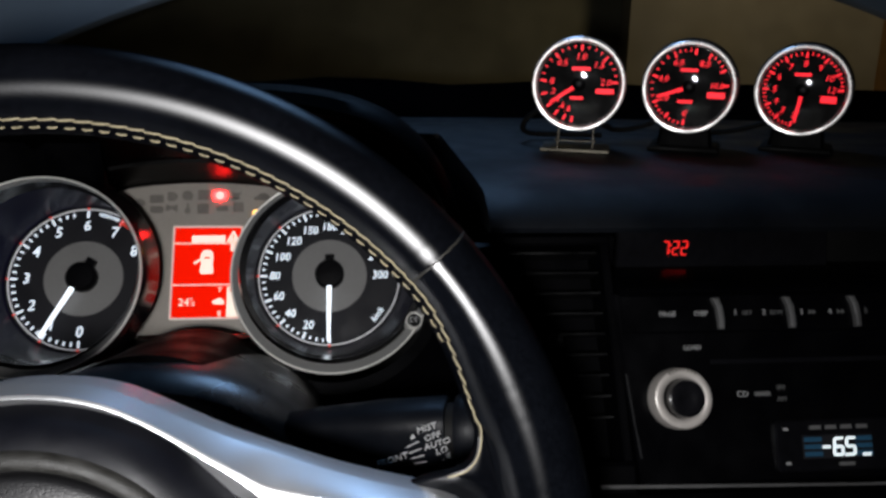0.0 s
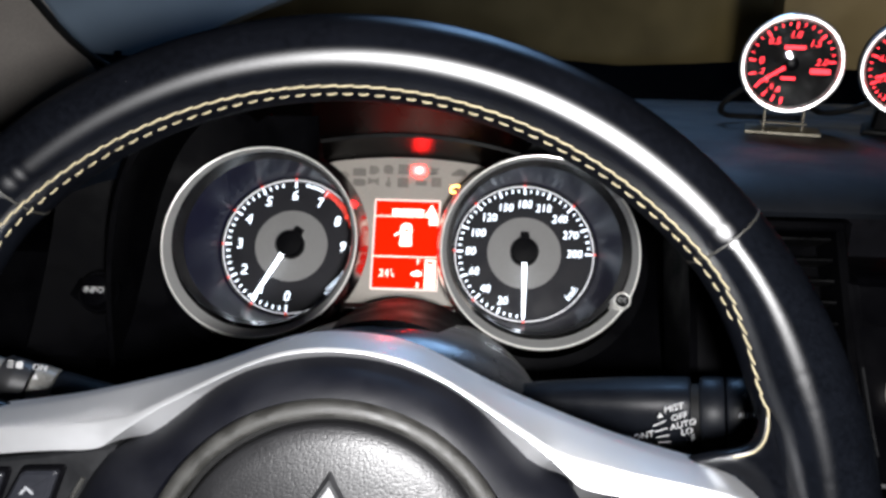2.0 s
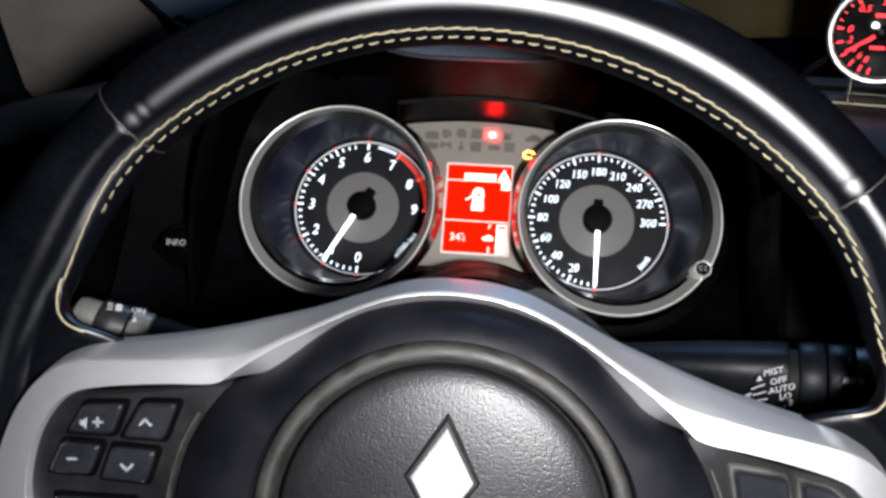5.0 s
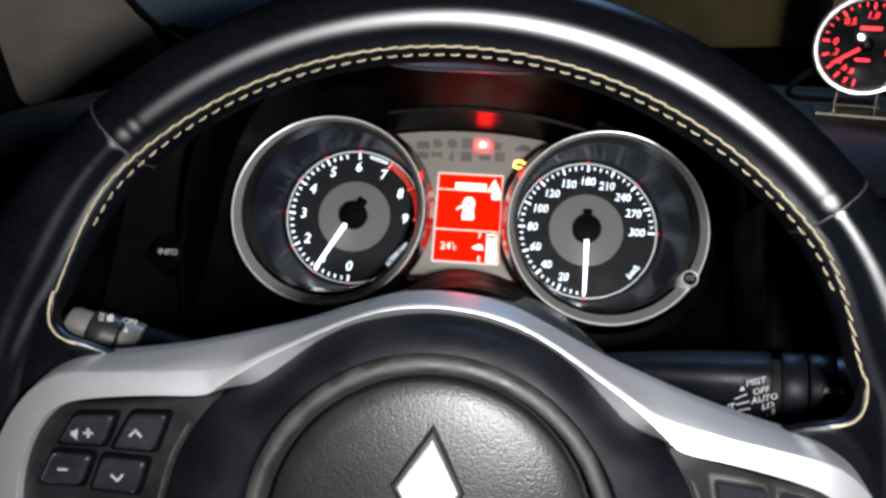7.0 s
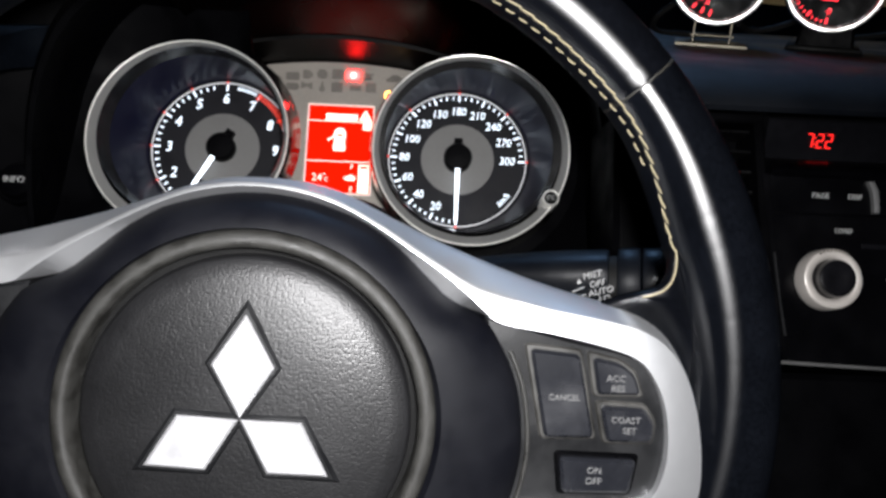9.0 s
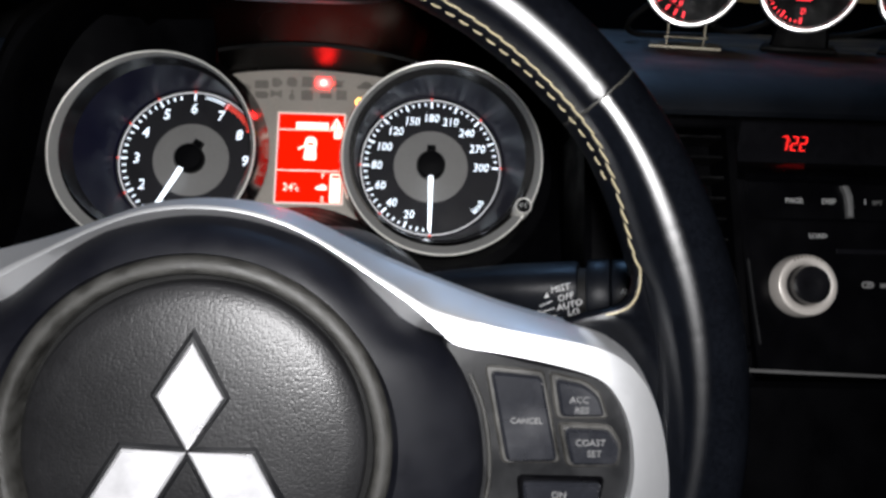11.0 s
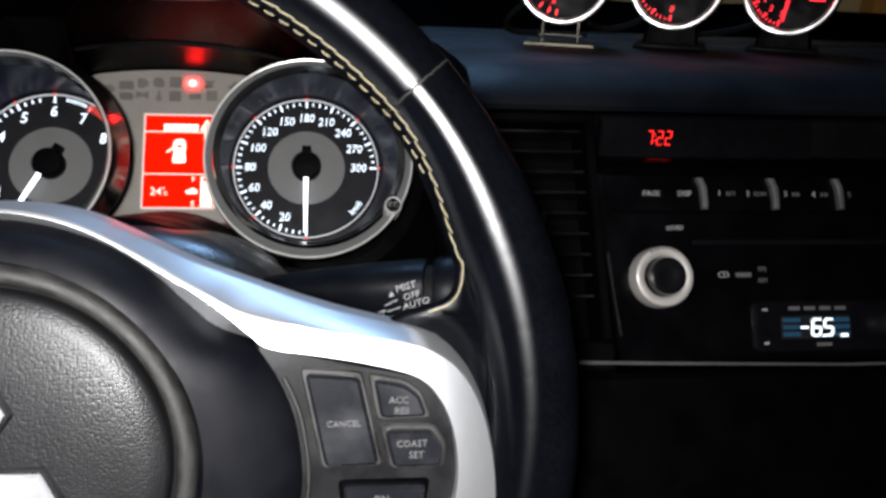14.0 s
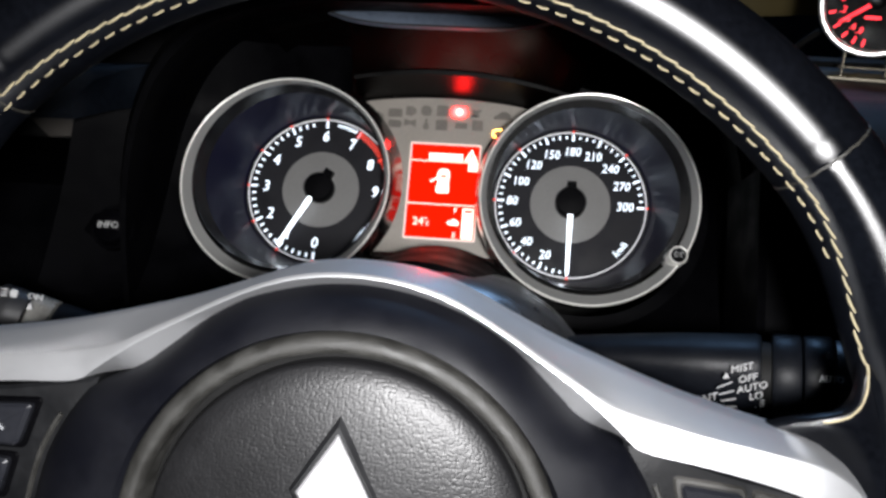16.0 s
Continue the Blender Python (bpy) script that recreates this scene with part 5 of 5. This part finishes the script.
for k in range(9):
    v = 0.0340 - 0.0107 * k
    a = 0.0005 * k
    o = [(-0.083 + 2 * a, v - 0.0007), (-0.0330 + a, v - 0.0007), (-0.0330 + a, v + 0.0009), (-0.083 + 2 * a, v + 0.0009)]
    part("slat", slab(o, -0.026, -0.0075, 0.0004), SLAT, vent)
part("vent_slider", box(-0.066, -0.054, -0.0155, -0.0095, -0.010, -0.0030, 0.001), SWITCH_PLATE, vent, "dark grey vent slider")

# clock under the dash lip
clock = thing("dash_clock", Matrix.Translation((0.2914, 0.2405, 0.6915)) @ Matrix.Rotation(radians(78), 4, "X"), "red digital clock set back under the dash lip", "clock")
part("window", slab(rounded([(-0.0620, -0.0130), (0.0990, -0.0130), (0.0990, 0.0130), (-0.0620, 0.0130)], 0.002), -0.012, -0.0008, 0.0006), GLOSS, clock, "black display window")
part("figures", digits("7", -0.0086, 0, 0, 0.0033, 0.0080, 0.0022, digits("22", -0.0024, 0, 0, 0.0033, 0.0080, 0.0022, None, 0.12, 0.12), 0.12, 0.12), CLOCK_RED, clock, "lit red figures")
bm = bmesh.new()
bar(bm, -0.0036, 0.0018, 0.0007, 0.0009, 0.0)
bar(bm, -0.0040, -0.0018, 0.0007, 0.0009, 0.0)
part("colon", bm, CLOCK_RED, clock)
part("recess_back", box(0.200, 0.64, 0.254, 0.262, 0.66, 0.716, 0.001), RUBBER, dash, "black recess wall behind the clock")
part("recess_shelf", loft([[(x, 0.166, 0.6885), (x, 0.169, 0.6900), (x, 0.254, 0.678), (x, 0.254, 0.672), (x, 0.170, 0.680)] for x in (0.231, 0.64)], True, (True, True)), PLASTIC_SMOOTH, dash, "glossy shelf below the clock")
part("recess_side", box(0.2255, 0.2305, 0.180, 0.256, 0.668, 0.7145, 0.001), PLASTIC, dash, "black recess side")

# ---- column stalks ----
wiper = thing("wiper_stalk", axes((0.060, 0.110, 0.6412), (0, 0, 1), (1, -0.27, 0.14)), "black wiper stalk with white print behind the wheel", "stalk")


def squircle(r, z, n=40):
    """A ring with flattened sides."""
    out = []
    for i in range(n):
        c, q = math.cos(2 * math.pi * i / n), math.sin(2 * math.pi * i / n)
        out.append((r * math.copysign(abs(c) ** 0.7, c), 0.94 * r * math.copysign(abs(q) ** 0.7, q), z))
    return out


part("arm", loft([squircle(r, zz) for r, zz in ((0.0090, 0.0), (0.0104, 0.012), (0.0120, 0.032), (0.0132, 0.050), (0.0140, 0.0755), (0.0135, 0.0772), (0.0122, 0.0775))], True, (True, True)), STALK, wiper, "black stalk arm")
part("neck", lathe([(0.0118, 0.0760), (0.0118, 0.0830)], 32, caps=(True, True)), RUBBER, wiper, "dark gap in the stalk")
sleeve = part("sleeve", lathe([(0.0120, 0.0808), (0.0146, 0.0812), (0.0151, 0.0826), (0.0151, 0.0900), (0.0147, 0.0906), (0.0120, 0.0908)], 40, caps=(True, True)), STALK, wiper, "black turning sleeve")
part("speed_sleeve", lathe([(0.0120, 0.0912), (0.0147, 0.0914), (0.0151, 0.0922), (0.0152, 0.1000), (0.0147, 0.1007), (0.0120, 0.1009)], 40, caps=(True, True)), STALK, wiper, "black sleeve with printed speeds")
part("end_cap", lathe([(0.0120, 0.1013), (0.0138, 0.1018), (0.0140, 0.1140), (0.0124, 0.1200), (0.0006, 0.1215)], 40, caps=(True, True)), SWITCH_PLATE, wiper, "dark grey end cap")
# printing turned to the driver
PRN = axes((0.1258, 0.0770, 0.6524), (0.96, -0.25, 0.13), (0.25, -0.97, -0.03))


def on_arm(v):
    """How far the round stalk bulges at the height v of its print."""
    return 0.0004 + 0.0140 * (1 - min(1.0, abs(v + 0.0018) / 0.0140) ** 2.86) ** 0.35 - 0.0140


def printed(name, bm, material, parent, m, label=""):
    ob = part(name, bm, material, parent, label)
    ob.matrix_local = parent.matrix_world.inverted() @ m
    return ob


for k, text in enumerate(("MIST", "OFF", "AUTO", "LO", "HI")):
    printed("word", lettering(text, 0.0041, -0.0014 + 0.0015 * k, 0.0074 - 0.0038 * k, on_arm(0.0074 - 0.0038 * k)), PRINT, wiper, PRN, "white print")
printed("word", lettering("FRONT", 0.0041, -0.0180, -0.0010, on_arm(-0.0010)), PRINT, wiper, PRN, "white print")
for k in range(4):
    printed("line_mark", bar(bmesh.new(), -0.0087 + 0.0006 * k, 0.0030 - 0.0031 * k, 0.0056, 0.0004, on_arm(0.0030 - 0.0031 * k), 0.20 - 0.13 * k), PRINT, wiper, PRN)
printed("arrow_mark", slab([(-0.0092, 0.0056), (-0.0070, 0.0056), (-0.0081, 0.0078)], 0.0, 0.0005, 0.0001), PRINT, wiper, PRN)
PRN2 = axes((0.1484, 0.0665, 0.6628), (0.96, -0.25, 0.13), (0.22, -0.88, 0.42))
printed("word", lettering("AUTO", 0.0032, 0, 0, 0.0010), PRINT, wiper, PRN2, "white print")
bm = bar(bmesh.new(), 0.0, 0.0078, 0.0022, 0.0004, -0.0012)
bar(bm, 0.0, 0.0078, 0.0022, 0.0004, -0.0012, math.pi / 2)
bar(bm, 0.0034, 0.0080, 0.0012, 0.0004, -0.0012)
printed("sleeve_mark", bm, PRINT, wiper, PRN2)

light = thing("light_stalk", axes((-0.0824, 0.1033, 0.6251), (0, 0, 1), (-0.93, -0.143, 0.335)), "black light stalk with glossy knob behind the wheel", "stalk")
part("arm", loft([circle(r, zz, 36) for r, zz in ((0.0100, -0.01), (0.0103, 0.03), (0.0106, 0.062), (0.0100, 0.064))], True, (True, True)), STALK, light, "black stalk arm")
part("switch_ring", lathe([(0.0090, 0.0645), (0.0106, 0.0650), (0.0109, 0.0728), (0.0103, 0.0734), (0.0080, 0.0736)], 36, caps=(True, True)), KNOB_GREY, light, "worn grey switch ring")
part("switch_knob", lathe([(0.0082, 0.0738), (0.0107, 0.0744), (0.0110, 0.0800), (0.0109, 0.0858), (0.0103, 0.0866), (0.0080, 0.0868)], 36, caps=(True, True)), KNOB_GLOSS, light, "glossy black turning knob")
part("knob_end", lathe([(0.0072, 0.0870), (0.0088, 0.0874), (0.0090, 0.0940), (0.0080, 0.0965), (0.0006, 0.1000)], 36, caps=(True, True)), KNOB_GREY, light, "pale satin knob end")
PRN3 = axes((-0.1460, 0.0822, 0.6620), (0.97, 0.143, -0.14), (-0.05, -0.90, 0.43))
printed("word", lettering("ON", 0.0032, 0.0065, 0.0026, 0.0016, None, 0, 0, 1.3), PRINT, light, PRN3, "white print")
printed("arrow_mark", slab([(0.0052, -0.0022), (0.0078, -0.0022), (0.0065, 0.0002)], 0.0036, 0.0040, 0.0001), PRINT, light, PRN3)
bm = bmesh.new()
slab(rounded([(-0.0042, 0.0012), (-0.0012, 0.0012), (-0.0012, 0.0044), (-0.0042, 0.0044)], 0.0012), 0.0012, 0.0017, 0.0001, bm)
for k in range(3):
    bar(bm, -0.0066, 0.0016 + 0.0012 * k, 0.0026, 0.0005, 0.0014)
printed("lamp_mark", bm, PRINT, light, PRN3)

# ignition trim seen past the rim
ign = thing("ignition_barrel", axes((0.212, 0.2305, 0.6415), (1, 0, 0), (0, -0.969, 0.247)), "small bright ignition barrel in the fascia", "ignition")
part("barrel", lathe([(0.0080, -0.02), (0.0080, 0.004), (0.0066, 0.006), (0.0030, 0.0062)], 32, caps=(True, True)), PLASTIC_SMOOTH, ign, "black barrel")
part("mark", bar(bmesh.new(), -0.001, 0.0015, 0.0042, 0.0012, 0.0063), PRINT, ign, "white mark")
